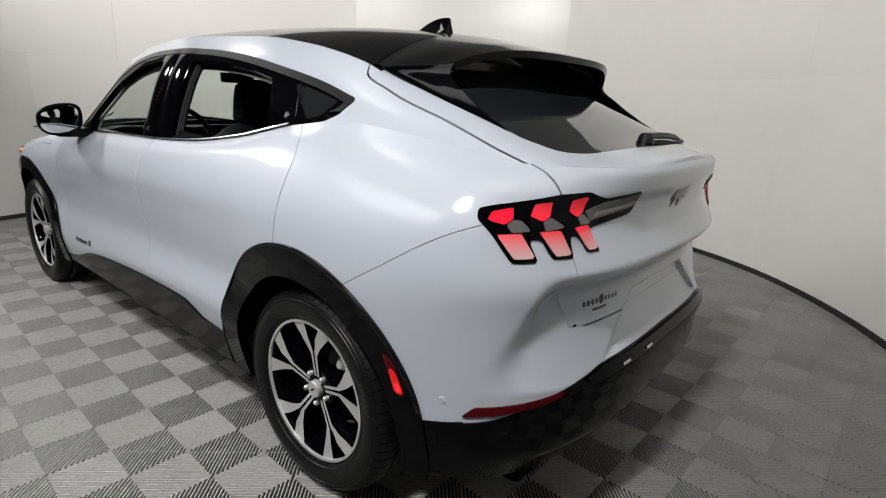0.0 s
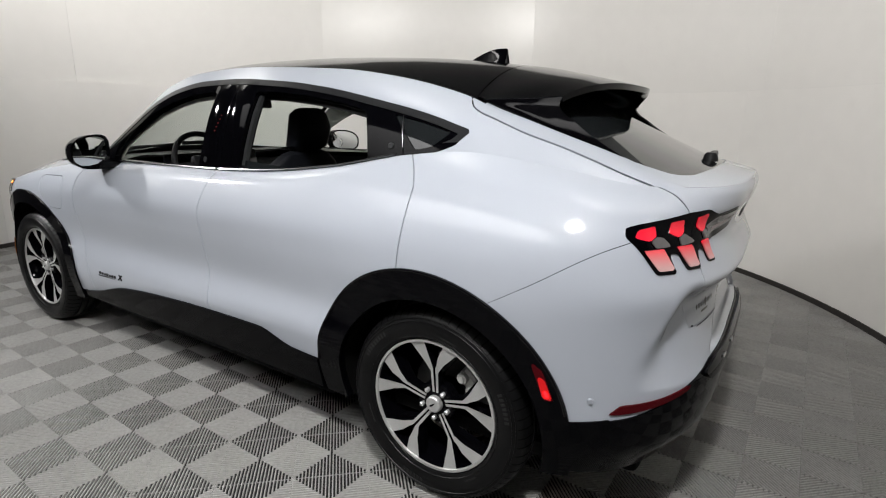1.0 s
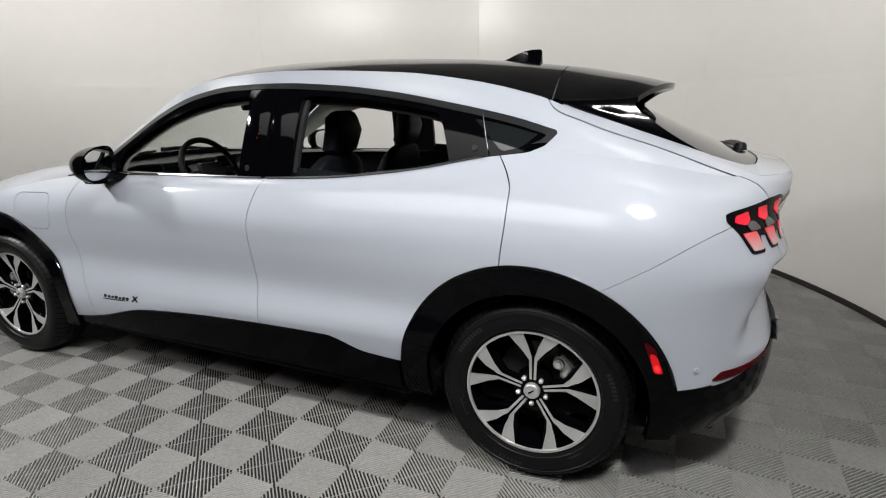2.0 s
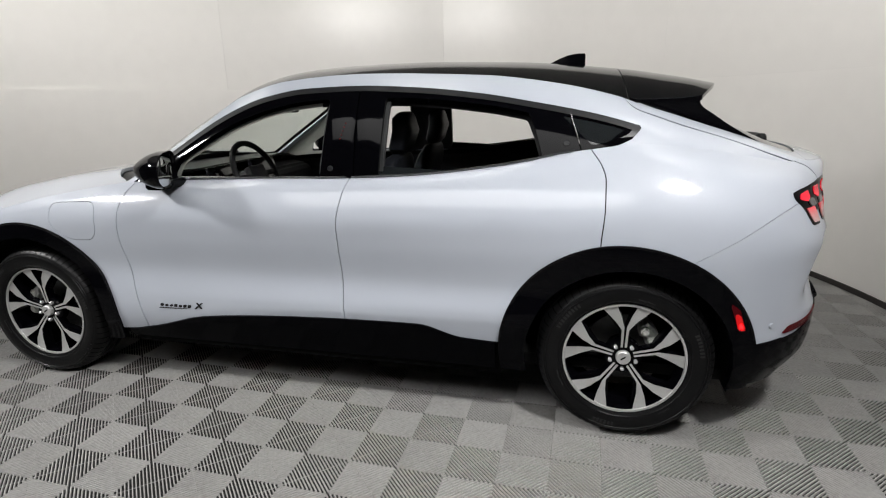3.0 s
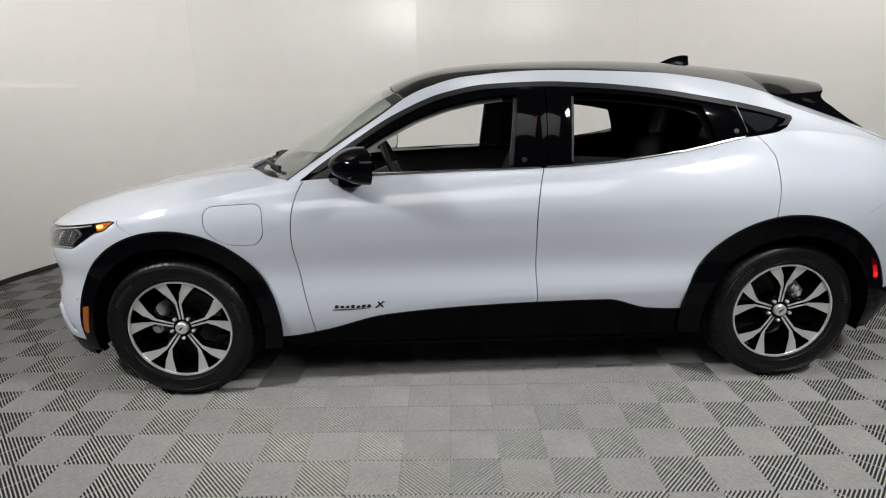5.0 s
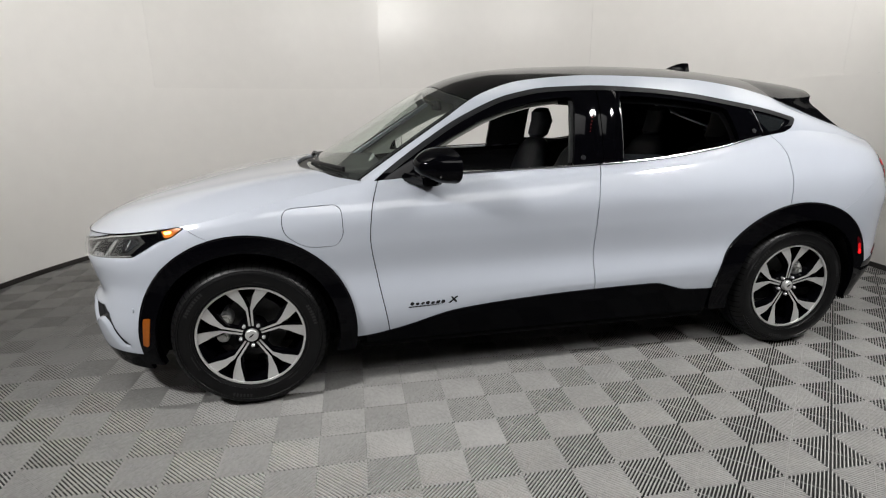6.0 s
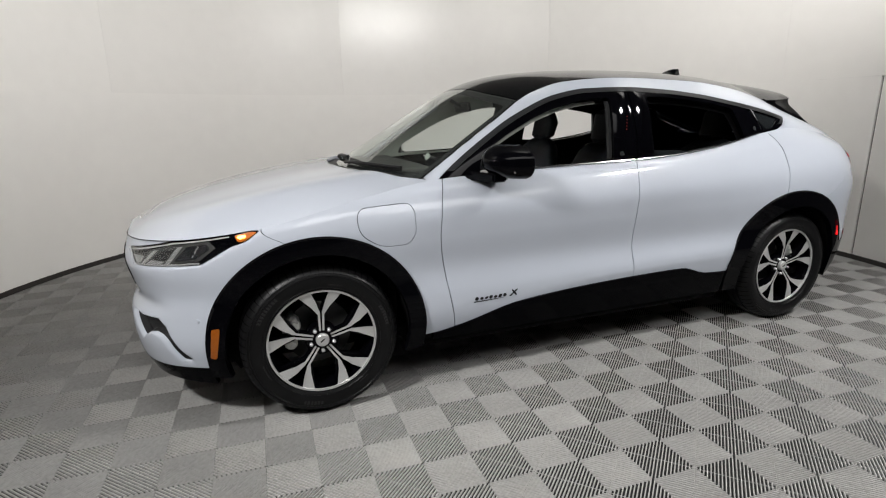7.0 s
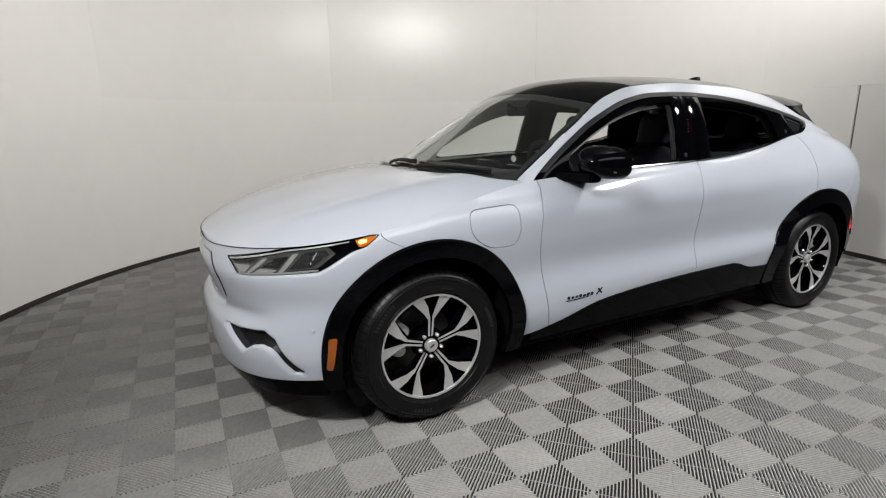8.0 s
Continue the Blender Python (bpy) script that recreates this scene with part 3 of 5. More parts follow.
# upper flank: window band, roof rail, rear pillar
top = np.stack([FX[-1], FY[-1], FZ[-1]], -1)
cols = top[top[:, 0] > -0.945]
SIDE_ROWS = 56
s = np.linspace(0, 1, SIDE_ROWS)[:, None]
cx = cols[:, 0][None] * np.ones_like(s)
y0, z0 = np.abs(cols[:, 1])[None], cols[:, 2][None]
y2 = np.minimum(RAIL_Y(cx), 0.97 * y0 + 0 * s)
z2 = np.maximum(RAIL_Z(cx), z0)
cy = -(y0 + (y2 - y0) * (0.72 * s + 0.28 * s ** 2.2))
bow = np.clip(1 - ((cx - 0.215) / 0.075) ** 2, 0, 1) + np.clip(1 - ((cx - 0.345) / 0.07) ** 2, 0, 1)
cy = cy - 0.010 * bow * np.sin(math.pi * np.clip(s / 0.83, 0, 1)) ** 0.5
cz = z0 + (z2 - z0) * (s + 0.10 * np.sin(math.pi * s))
upper = Skin.grid(cx, cy, cz, flip=True)
if np.mean(upper.N[:, 1]) > 0:
    upper = Skin(upper.P, [f[::-1] for f in upper.F], -upper.N)

DLO_TOP = pchip((-0.95, -0.88, -0.628, -0.4, -0.181, 0.033, 0.296, 0.558, 0.819, 1.08, 1.343, 1.503), (1.01, 1.066, 1.243, 1.379, 1.467, 1.504, 1.512, 1.501, 1.475, 1.432, 1.379, 1.334))
DLO = [(-0.89, 1.02)] + [(float(x), float(DLO_TOP(x))) for x in np.linspace(-0.885, 1.503, 60)] + [(1.508, 1.322), (1.47, 1.280), (1.42, 1.258), (1.385, 1.250), (1.385, 1.10), (0.0, 1.0)]
SEAM_GATE = ((1.44, 1.48, 1.58, 1.68, 1.83, 1.92, 2.01, 2.11, 2.18, 2.21, 2.37), (1.45, 1.407, 1.366, 1.330, 1.284, 1.253, 1.219, 1.183, 1.154, 1.139, 1.0))
frame_side = upper.cut(out_side(DLO)).cut(lambda P: np.where(P[:, 0] < 1.44, 1.0, pchip(*SEAM_GATE)(P[:, 0]) - P[:, 2] - GAP))
gate_side = upper.cut(above(*SEAM_GATE, GAP)).cut(aft(1.45))
quarter = quarter.join(frame_side)

# window band pieces
HOLE_F = rounded(((-0.66, 1.096), (-0.63, 1.180), (-0.47, 1.277), (-0.32, 1.352), (-0.181, 1.402), (-0.04, 1.436), (0.08, 1.451), (0.168, 1.455), (0.135, 1.10)), 0.03)
HOLE_R = rounded(((0.412, 1.122), (0.425, 1.458), (0.56, 1.455), (0.735, 1.441), (0.915, 1.417), (1.06, 1.388), (1.095, 1.30), (1.125, 1.203), (0.95, 1.173), (0.6, 1.131)), 0.02)
HOLE_Q = rounded(((1.19, 1.380), (1.33, 1.352), (1.445, 1.323), (1.385, 1.272), (1.318, 1.257)), 0.015)
band = upper.cut(in_side(DLO, 0.001)).cut(out_side(HOLE_F)).cut(out_side(HOLE_R)).cut(out_side(HOLE_Q))
band_front = band.cut(fore(0.30 - GAP))
band_rear = band.cut(aft(0.30 + GAP)).cut(lambda P: 1.275 - GAP - P[:, 0] - 0.36 * (P[:, 2] - 1.24) * 0.9)
band_quarter = band.cut(lambda P: P[:, 0] - 1.275 - GAP + 0.36 * (P[:, 2] - 1.24) * 0.9)
trim_strip = upper.cut(in_side(DLO, 0.0005)).cut(lambda P: 0.024 - poly_sdf(DLO, P[:, 0], P[:, 2])).cut(lambda P: P[:, 2] - TOP_Z(P[:, 0]) - 0.03).moved(0.0025)
quarter_glass = upper.cut(in_side(HOLE_Q, -0.004)).moved(-0.006)


def put(name, s_, material, parent=None, label="", depth=0.012, two=False, back=False):
    """A panel on the left side, or with two=True on both sides in one mesh."""
    ob = part(name, (both(s_) if two else s_).mesh(depth, back), material, car if parent is None else parent, label)
    return ob


put("front_bumper", bumper_f, PAINT, two=True)
put("rear_bumper", bumper_r, PAINT, two=True)
for side in (0, 1):
    f = (lambda q: q.mirrored()) if side else (lambda q: q)
    put("fender", f(fender), PAINT)
    put("fuel_door", f(fuel_door), PAINT)
    for nm, body, bnd in (("front_door", door_front, band_front), ("rear_door", door_rear, band_rear)):
        d = put(nm, f(body), PAINT)
        put("window_frame", f(bnd), GLOSS, d, "gloss black window frame and pillar cover", 0.03, back=True)
    q = put("quarter_panel", f(quarter), PAINT)
    put("window_trim", f(trim_strip), SATIN, q, "satin grey trim over the side windows", 0.006)
    put("window_frame", f(band_quarter), GLOSS, q, "black quarter window frame", 0.025)
    put("quarter_glass", f(quarter_glass), TINT, q, "dark tinted quarter window", 0.004)

# hood
hc = top[top[:, 0] < -0.78]
r = np.linspace(1, -1, 81)[:, None]
hx = hc[:, 0][None] * np.ones_like(r)
hy = -np.abs(hc[:, 1])[None] * r
hz = hood_z(hx, np.abs(r), hc[:, 2][None])
hood_skin = Skin.grid(hx, hy, hz)
if np.mean(hood_skin.N[:, 2]) < 0:
    hood_skin = Skin(hood_skin.P, [f[::-1] for f in hood_skin.F], -hood_skin.N)
COWL_X = pchip((0.0, 0.3, 0.5, 0.65, 0.74, 0.9), (-1.275, -1.24, -1.17, -1.07, -0.955, -0.80))
hood = hood_skin.cut(lambda P: COWL_X(np.abs(P[:, 1])) - P[:, 0])
put("hood", hood, PAINT, depth=0.018)
cowl = hood_skin.cut(lambda P: P[:, 0] - COWL_X(np.abs(P[:, 1])) - 0.004).cut(lambda P: 0.735 - np.abs(P[:, 1])).moved(-0.022)
put("cowl_panel", cowl, TRIM, label="black plastic cowl under the windscreen")

# windscreen and roof
gx = np.linspace(-1.35, 1.56, 300)[None]
gr = np.linspace(1, -1, 73)[:, None]
GX, GY = gx + 0 * gr, -RAIL_Y(gx) * gr
roof_skin = Skin.grid(GX, GY, top_z(GX, GY))
if np.mean(roof_skin.N[:, 2]) < 0:
    roof_skin = Skin(roof_skin.P, [f[::-1] for f in roof_skin.F], -roof_skin.N)
WS_BASE = pchip((0.0, 0.3, 0.5, 0.65, 0.74, 0.9), (-1.22, -1.185, -1.115, -1.02, -0.925, -0.80))
WS_TOP = pchip((0.0, 0.35, 0.55, 0.7), (-0.475, -0.455, -0.405, -0.35))
screen = roof_skin.cut(lambda P: P[:, 0] - WS_BASE(np.abs(P[:, 1]))).cut(lambda P: WS_TOP(np.abs(P[:, 1])) - P[:, 0] - 0.003).cut(lambda P: RAIL_Y(P[:, 0]) - 0.012 - np.abs(P[:, 1]))
ws = put("windscreen", screen.moved(-0.001), GLASS, label="clear laminated windscreen", depth=0.004, back=True)
ws.visible_shadow = False
border = screen.moved(-0.009)
border = border.cut(lambda P: -np.minimum(np.minimum(P[:, 0] - WS_BASE(np.abs(P[:, 1])) - 0.07, WS_TOP(np.abs(P[:, 1])) - P[:, 0] - 0.05), RAIL_Y(P[:, 0]) - 0.045 - np.abs(P[:, 1])))
put("windscreen_border", border, TRIM, ws, "black printed glass border", 0.0)
roof = roof_skin.cut(lambda P: P[:, 0] - WS_TOP(np.abs(P[:, 1])) - 0.003).cut(lambda P: RAIL_Y(P[:, 0]) - 0.006 - np.abs(P[:, 1])).cut(lambda P: 1.460 - 0.02 * (1 - (P[:, 1] / 0.6) ** 2) - P[:, 0])
put("glass_roof", roof, ROOFM, label="gloss black panoramic glass roof")
liner = roof.cut(lambda P: RAIL_Y(P[:, 0]) - 0.03 - np.abs(P[:, 1])).moved(-0.035)
put("headliner", liner, HEADL, label="pale grey fabric headliner", depth=0.01)

# tail: rear window, deck, spoiler
TAIL_MID = pchip((1.4, 1.55, 1.7, 1.91, 2.05, 2.14, 2.25, 2.34), (1.53, 1.50, 1.45, 1.35, 1.285, 1.247, 1.218, 1.201))
tc = top[top[:, 0] > 1.5]
tr = np.linspace(1, -1, 73)[:, None]
tx = tc[:, 0][None] + 0 * tr
te = np.minimum(RAIL_Y(tx), 0.97 * np.abs(tc[:, 1])[None])
ty = -te * tr
tz2 = np.maximum(RAIL_Z(tx), tc[:, 2][None])
tail_skin = Skin.grid(tx, ty, np.maximum(TAIL_MID(tx), tz2 + 0.002) - (np.maximum(TAIL_MID(tx), tz2 + 0.002) - tz2) * np.abs(tr) ** 2.6)
if np.mean(tail_skin.N[:, 2]) < 0:
    tail_skin = Skin(tail_skin.P, [f[::-1] for f in tail_skin.F], -tail_skin.N)
GLASS_LOW = pchip((0.0, 0.2, 0.4, 0.5, 0.546, 0.6), (2.213, 2.206, 2.178, 2.125, 2.03, 1.90))
rear_glass = tail_skin.cut(lambda P: GLASS_LOW(np.abs(P[:, 1])) - P[:, 0] - 0.002).cut(lambda P: 0.545 - np.abs(P[:, 1]))
deck = tail_skin.cut(lambda P: np.maximum(P[:, 0] - GLASS_LOW(np.abs(P[:, 1])) - 0.002, np.abs(P[:, 1]) - 0.549)).cut(aft(1.50))
gate = put("tailgate", gate_low.join(gate_side), PAINT, two=True)
put("tailgate_deck", deck, PAINT, gate)
put("rear_window", rear_glass.moved(-0.004), TINT, gate, "dark tinted rear window")
SP_MID = pchip((1.4, 1.5, 1.7, 1.89), (1.597, 1.586, 1.550, 1.508))
SP_EDGE = pchip((1.4, 1.47, 1.6, 1.76), (1.455, 1.430, 1.438, 1.452))
SP_Y = pchip((1.4, 1.47, 1.6, 1.76, 1.89), (0.582, 0.582, 0.562, 0.533, 0.51))
px_ = np.linspace(1.0, 0.0, 40)[None]
pr = np.linspace(1, -1, 61)[:, None]
x_end = 1.885 - 0.125 * np.abs(pr) ** 2.6
x_start = 1.4635 - 0.02 * (1 - pr ** 2)
sx = x_end + (x_start - x_end) * px_
ease = smooth01(1 - (x_start - sx) / (x_start - x_end) / 0.8)
sy = -(SP_Y(sx) * (1 - ease) + (RAIL_Y(sx) - 0.006) * ease) * pr
sz = SP_MID(sx) - (SP_MID(sx) - SP_EDGE(sx)) * np.abs(pr) ** 3.2
sz = sz + (top_z(sx[:, :1], sy[:, :1]) - sz[:, :1]) * ease
sp = Skin.grid(sx, sy, sz)
if np.mean(sp.N[:, 2]) < 0:
    sp = Skin(sp.P, [f[::-1] for f in sp.F], -sp.N)
put("roof_spoiler", sp, ROOFM, gate, "gloss black roof spoiler", 0.022, back=True)
n = 30
a = np.linspace(0, 1, n)[None]
b = np.linspace(0, 1, 24)[:, None]
edge_x, edge_y, edge_z = sx[0], sy[0], sz[0]
ex = edge_x[0] + (edge_x[-1] - edge_x[0]) * a
A3 = np.stack([ex, np.interp(ex, edge_x, edge_y) + 0.002, np.interp(ex, edge_x, edge_z) - 0.004], -1)
lo_x = edge_x[0] + (1.99 - edge_x[0]) * a
lo_y = (RAIL_Y(lo_x) - 0.010) * (1 - a) + 0.556 * a
mid_z = TAIL_MID(lo_x)
lo_z = mid_z - (mid_z - RAIL_Z(lo_x)) * np.minimum(1, lo_y / 0.58) ** 2.6 + 0.003
sweep = np.clip((b - 0.10) / 0.90, 0, 1) ** 1.4 - 0.05 * np.sin(math.pi * np.clip(b / 0.4, 0, 1))
D3 = A3 * (1 - b)[..., None] + np.stack([lo_x, -lo_y, lo_z], -1) * b[..., None]
D3[..., 0] = edge_x[0] + (edge_x[-1] + sweep * (1.99 - edge_x[-1]) - edge_x[0]) * a
D3[..., 1] -= 0.010 * np.sin(math.pi * b) * a
fin = Skin.grid(D3[..., 0], D3[..., 1], D3[..., 2])
if np.mean(fin.N[:, 1]) > 0:
    fin = Skin(fin.P, [f[::-1] for f in fin.F], -fin.N)
for f in (fin, fin.mirrored()):
    put("rear_pillar_cover", f, ROOFM, gate, "gloss black fin beside the rear window", 0.012, back=True)

# cladding
clad_low = skin.cut(lambda P: -low(P) - 0.001).cut(lambda P: P[:, 2] - 0.27)
arch_in_f, arch_in_r = ring(AX_F, 0.365, 0.415), ring(AX_R, 0.365, 0.415)
flare_f = skin.cut(ring(*ARCH_F, -1)).cut(arch_in_f).cut(lambda P: P[:, 2] - 0.24).cut(fore(-0.955))
flare_r = skin.cut(ring(*ARCH_R, -1, 0.530)).cut(arch_in_r).cut(lambda P: P[:, 2] - 0.27).cut(aft(0.952))
sill = clad_low.cut(aft(-0.953)).cut(fore(0.95))
lip_f = clad_low.join(skin.cut(lambda P: 0.27 - P[:, 2])).cut(fore(-1.5)).cut(ring(*ARCH_F)).cut(lambda P: P[:, 2] - 0.20)
lip_r = clad_low.join(skin.cut(lambda P: 0.27 - P[:, 2])).cut(aft(1.5)).cut(ring(*ARCH_R, 1, 0.530)).cut(lambda P: P[:, 2] - 0.285)
put("front_lip", lip_f, CLAD, two=True, label="black lower front lip", depth=0.02)
put("rear_diffuser", lip_r.moved(0.004), GLOSS, two=True, label="gloss black lower rear bumper", depth=0.02)
for side in (0, 1):
    f = (lambda q: q.mirrored()) if side else (lambda q: q)
    put("front_arch_cladding", f(flare_f.moved(0.010)), GLOSS, label="gloss black wheel arch cladding", depth=0.03)
    put("rear_arch_cladding", f(flare_r.moved(0.010)), GLOSS, label="gloss black wheel arch cladding", depth=0.03)
    put("sill_cladding", f(sill.moved(0.0085)), CLAD, label="black sill cladding", depth=0.02)

# rounded gloss lips along the upper edge of the arch cladding
LIPM = mat("polished_black_lip", (0.002, 0.002, 0.0025), 0.09, 0.0, 0.0, 0.05, 9.0, spec=0.5)


def arch_lip(cx_, cz_, r_, aft_r, a0, a1, side_skin):
    """A rod along the arch's outer edge, from angle a0 to a1 (degrees, 90 is the top)."""
    pts = []
    for k in range(61):
        a_ = radians(a0 + (a1 - a0) * k / 60)
        x_ = cx_ + math.cos(a_) * (aft_r if math.cos(a_) > 0 else r_)
        z_ = cz_ + math.sin(a_) * r_
        i_ = int(np.argmin(np.hypot(side_skin.P[:, 0] - x_, side_skin.P[:, 2] - z_)))
        q = side_skin.P[i_] + side_skin.N[i_] * 0.0075
        pts.append((x_, float(q[1]), z_))
    ys_ = np.convolve(np.pad([p[1] for p in pts], 3, mode="edge"), np.ones(7) / 7, "valid")
    return [(p[0], float(y_), p[2]) for p, y_ in zip(pts, ys_)]


for cx_, cz_, r_, aft_r, a0, a1 in ((*ARCH_F, ARCH_F[2], 14, 168), (*ARCH_R, 0.530, 14, 176)):
    for sd in (1, -1):
        pts = [(x_, sd * y_, z_) for x_, y_, z_ in arch_lip(cx_, cz_, r_ - 0.004, aft_r - 0.004, a0, a1, skin)]
        part("arch_lip", tube(pts, 0.0055, 8), LIPM, car, "polished black rounded edge of the wheel arch")

# dark inner shell behind the gaps, with wheel housings left open
shell = skin.moved(-0.016).cut(ring(AX_F, 0.365, 0.43)).cut(ring(AX_R, 0.365, 0.43)).cut(lambda P: P[:, 2] - 0.27)
put("inner_body", shell, BLACK, two=True, depth=0.0)
bm = box(-2.2, 2.15, -0.60, 0.60, 0.19, 0.30, 0.03)
add_box(bm, -0.98, 0.98, -0.82, 0.82, 0.215, 0.30, 0.02)
part("underbody", bm, BLACK, car)
for ax in (AX_F, AX_R):
    for sd in (-1, 1):
        bm = lathe([(0.425, 0.02), (0.43, 0.30), (0.05, 0.30)], 48)
        gone = [f for f in bm.faces if f.calc_center_median().z < -0.13]
        bmesh.ops.delete(bm, geom=gone, context="FACES")
        for v in list(bm.verts):
            v.co = Vector((ax + v.co.x, sd * (0.88 - v.co.y), 0.365 + v.co.z))
        part("wheel_housing", bm, BLACK, car)

# ---- wheels ----
def rim_bm():
    bm = lathe([(0.251, 0.012), (0.2515, 0.0), (0.244, -0.004), (0.239, 0.004), (0.234, 0.03), (0.205, 0.16), (0.225, 0.20), (0.243, 0.205)], 72)
    return bm


def arm_bm(sgn):
    pts = [(0.045, 0.0045), (0.045, 0.0108), (0.128, 0.0135), (0.166, 0.040), (0.2225, 0.094), (0.2385, 0.042), (0.190, 0.0200), (0.143, 0.0065)]
    prof = lambda a: 0.022 - 0.020 * smooth01((a - 0.05) / 0.16)
    bm = bmesh.new()
    f = [bm.verts.new((sgn * l, float(prof(a)), a)) for a, l in pts]
    g = [bm.verts.new((sgn * l * 0.98, float(prof(a)) + 0.034, a)) for a, l in pts]
    bm.faces.new(f)
    bm.faces.new(g[::-1])
    k = len(pts)
    for i in range(k):
        bm.faces.new((f[i], f[(i + 1) % k], g[(i + 1) % k], g[i]))
    return bm


def web_bm():
    """The dark casting behind one pair of spokes."""
    pts = [(0.03, -0.018), (0.03, 0.018), (0.116, 0.019), (0.2205, 0.100), (0.240, 0.034), (0.138, 0.0), (0.240, -0.034), (0.2205, -0.100), (0.116, -0.019)]
    return slab([(l, a) for a, l in pts], 0.0, 0.03, Matrix(((1, 0, 0, 0), (0, 0, 1, 0.026), (0, 1, 0, 0), (0, 0, 0, 1))))


def tyre_bm():
    prof = [(0.250, 0.02), (0.256, -0.008), (0.270, -0.016), (0.300, -0.022), (0.325, -0.019), (0.343, -0.008), (0.3545, 0.010), (0.360, 0.030),
            (0.362, 0.050), (0.355, 0.052), (0.355, 0.058), (0.3635, 0.060), (0.3635, 0.088), (0.355, 0.090), (0.355, 0.098), (0.3635, 0.10),
            (0.3635, 0.128), (0.355, 0.13), (0.355, 0.138), (0.362, 0.14), (0.358, 0.175), (0.343, 0.20), (0.30, 0.215), (0.25, 0.20)]
    bm = lathe(prof, 120)
    return bm


def bars_on_ring(bm, r0, r1, start, count, step, y):
    """Raised sidewall lettering as plain bars."""
    for i in range(count):
        a0 = start + i * step
        q = []
        for a_ in (a0, a0 + step * 0.55):
            for rr in (r0, r1):
                q.append((rr * math.cos(a_), rr * math.sin(a_)))
        lo_ = [bm.verts.new((x, y, z)) for x, z in q]
        hi_ = [bm.verts.new((x, y - 0.0015, z)) for x, z in q]
        bm.faces.new((hi_[0], hi_[1], hi_[3], hi_[2]))
        for i0, i1 in ((0, 1), (1, 3), (3, 2), (2, 0)):
            bm.faces.new((lo_[i0], lo_[i1], hi_[i1], hi_[i0]))


def build_wheel():
    w = new("wheel", tyre_mesh := bpy.data.meshes.new("wheel"))
    bm = rim_bm()
    bm.to_mesh(tyre_mesh)
    bm.free()
    tyre_mesh.materials.append(GLOSS)
    tyre_mesh.polygons.foreach_set("use_smooth", [True] * len(tyre_mesh.polygons))
    tyre_mesh.set_sharp_from_angle(angle=radians(35))
    t = part("tyre", tyre_bm(), RUBBER, w, "black rubber tyre with raised sidewall marks")
    bm = bmesh.new()
    for start, count in ((0.15, 7), (2.25, 9), (4.35, 6)):
        bars_on_ring(bm, 0.296, 0.312, start, count, 0.052, -0.0215)
    for start, count in ((1.2, 12), (3.4, 14), (5.3, 10)):
        bars_on_ring(bm, 0.277, 0.283, start, count, 0.020, -0.0180)
    tagged(part("sidewall_marks", bm, mat("paler_rubber_marks", (0.016, 0.016, 0.016), 0.5), t), kind="stuff")
    # flat black strips on the rubber stand in for the shade in tread grooves
    bm = bmesh.new()
    for k in range(64):
        a_ = 2 * math.pi * k / 64
        rows_ = []
        for r_, y_ in ((0.337, -0.0125), (0.3445, -0.0075), (0.3555, 0.0095), (0.3612, 0.030), (0.3628, 0.049)):
            mid = Vector((r_ * math.cos(a_), y_ - 0.0006, r_ * math.sin(a_)))
            sd_ = Vector((-math.sin(a_), 0, math.cos(a_))) * (0.0026 if r_ > 0.34 else 0.0012)
            rows_.append([bm.verts.new(mid - sd_), bm.verts.new(mid + sd_)])
        for p_, q_ in zip(rows_, rows_[1:]):
            bm.faces.new((p_[0], p_[1], q_[1], q_[0]))
    part("tread_pattern", bm, BLACK, t, "narrow flat dark strips for the shaded tread grooves")
    for r_, y_ in ((0.2665, -0.0150), (0.3215, -0.0200), (0.3320, -0.0160)):
        part("sidewall_rib", lathe([(r_ - 0.0022, y_ + 0.0006), (r_ - 0.0006, y_ - 0.0016), (r_ + 0.0006, y_ - 0.0016), (r_ + 0.0022, y_ + 0.0008)], 96), RUBBER, t)
    part("rim_lip", lathe([(0.2395, 0.006), (0.2415, -0.0055), (0.2505, -0.0055), (0.2515, 0.002)], 72), MACHINED, w, "machined rim edge")
    for k in range(5):
        turn = Matrix.Rotation(radians(72 * k), 4, "Y")
        for sgn in (-1, 1):
            bm = arm_bm(sgn)
            bmesh.ops.transform(bm, matrix=turn, verts=bm.verts)
            bmesh.ops.bevel(bm, geom=list(bm.edges), offset=0.0015, segments=1, affect="EDGES")
            sp_ = part("spoke", bm, MACHINED, w, "machined aluminium spoke")
            sp_.data.materials.append(GLOSS)
            for p_ in sp_.data.polygons:
                p_.material_index = 0 if p_.normal.y < -0.6 else 1
        bm = web_bm()
        bmesh.ops.transform(bm, matrix=turn, verts=bm.verts)
        part("spoke_web", bm, GLOSS, w, "gloss black spoke base")
        a_ = radians(72 * k + 36 + 90)
        nut = lathe([(0.0, -0.010), (0.005, -0.0095), (0.0088, -0.005), (0.0090, 0.03)], 12)
        bmesh.ops.translate(nut, vec=(0.055 * math.cos(a_), 0.018, 0.055 * math.sin(a_)), verts=nut.verts)
        part("wheel_nut", nut, NUTM, w)
    part("hub", lathe([(0.0, 0.024), (0.072, 0.026), (0.078, 0.034), (0.078, 0.07)], 36), GLOSS, w)
    cap = part("hub_cap", lathe([(0.0, 0.004), (0.026, 0.0045), (0.030, 0.008), (0.031, 0.024)], 32), MACHINED, w, "grey hub cap with a small dark emblem")
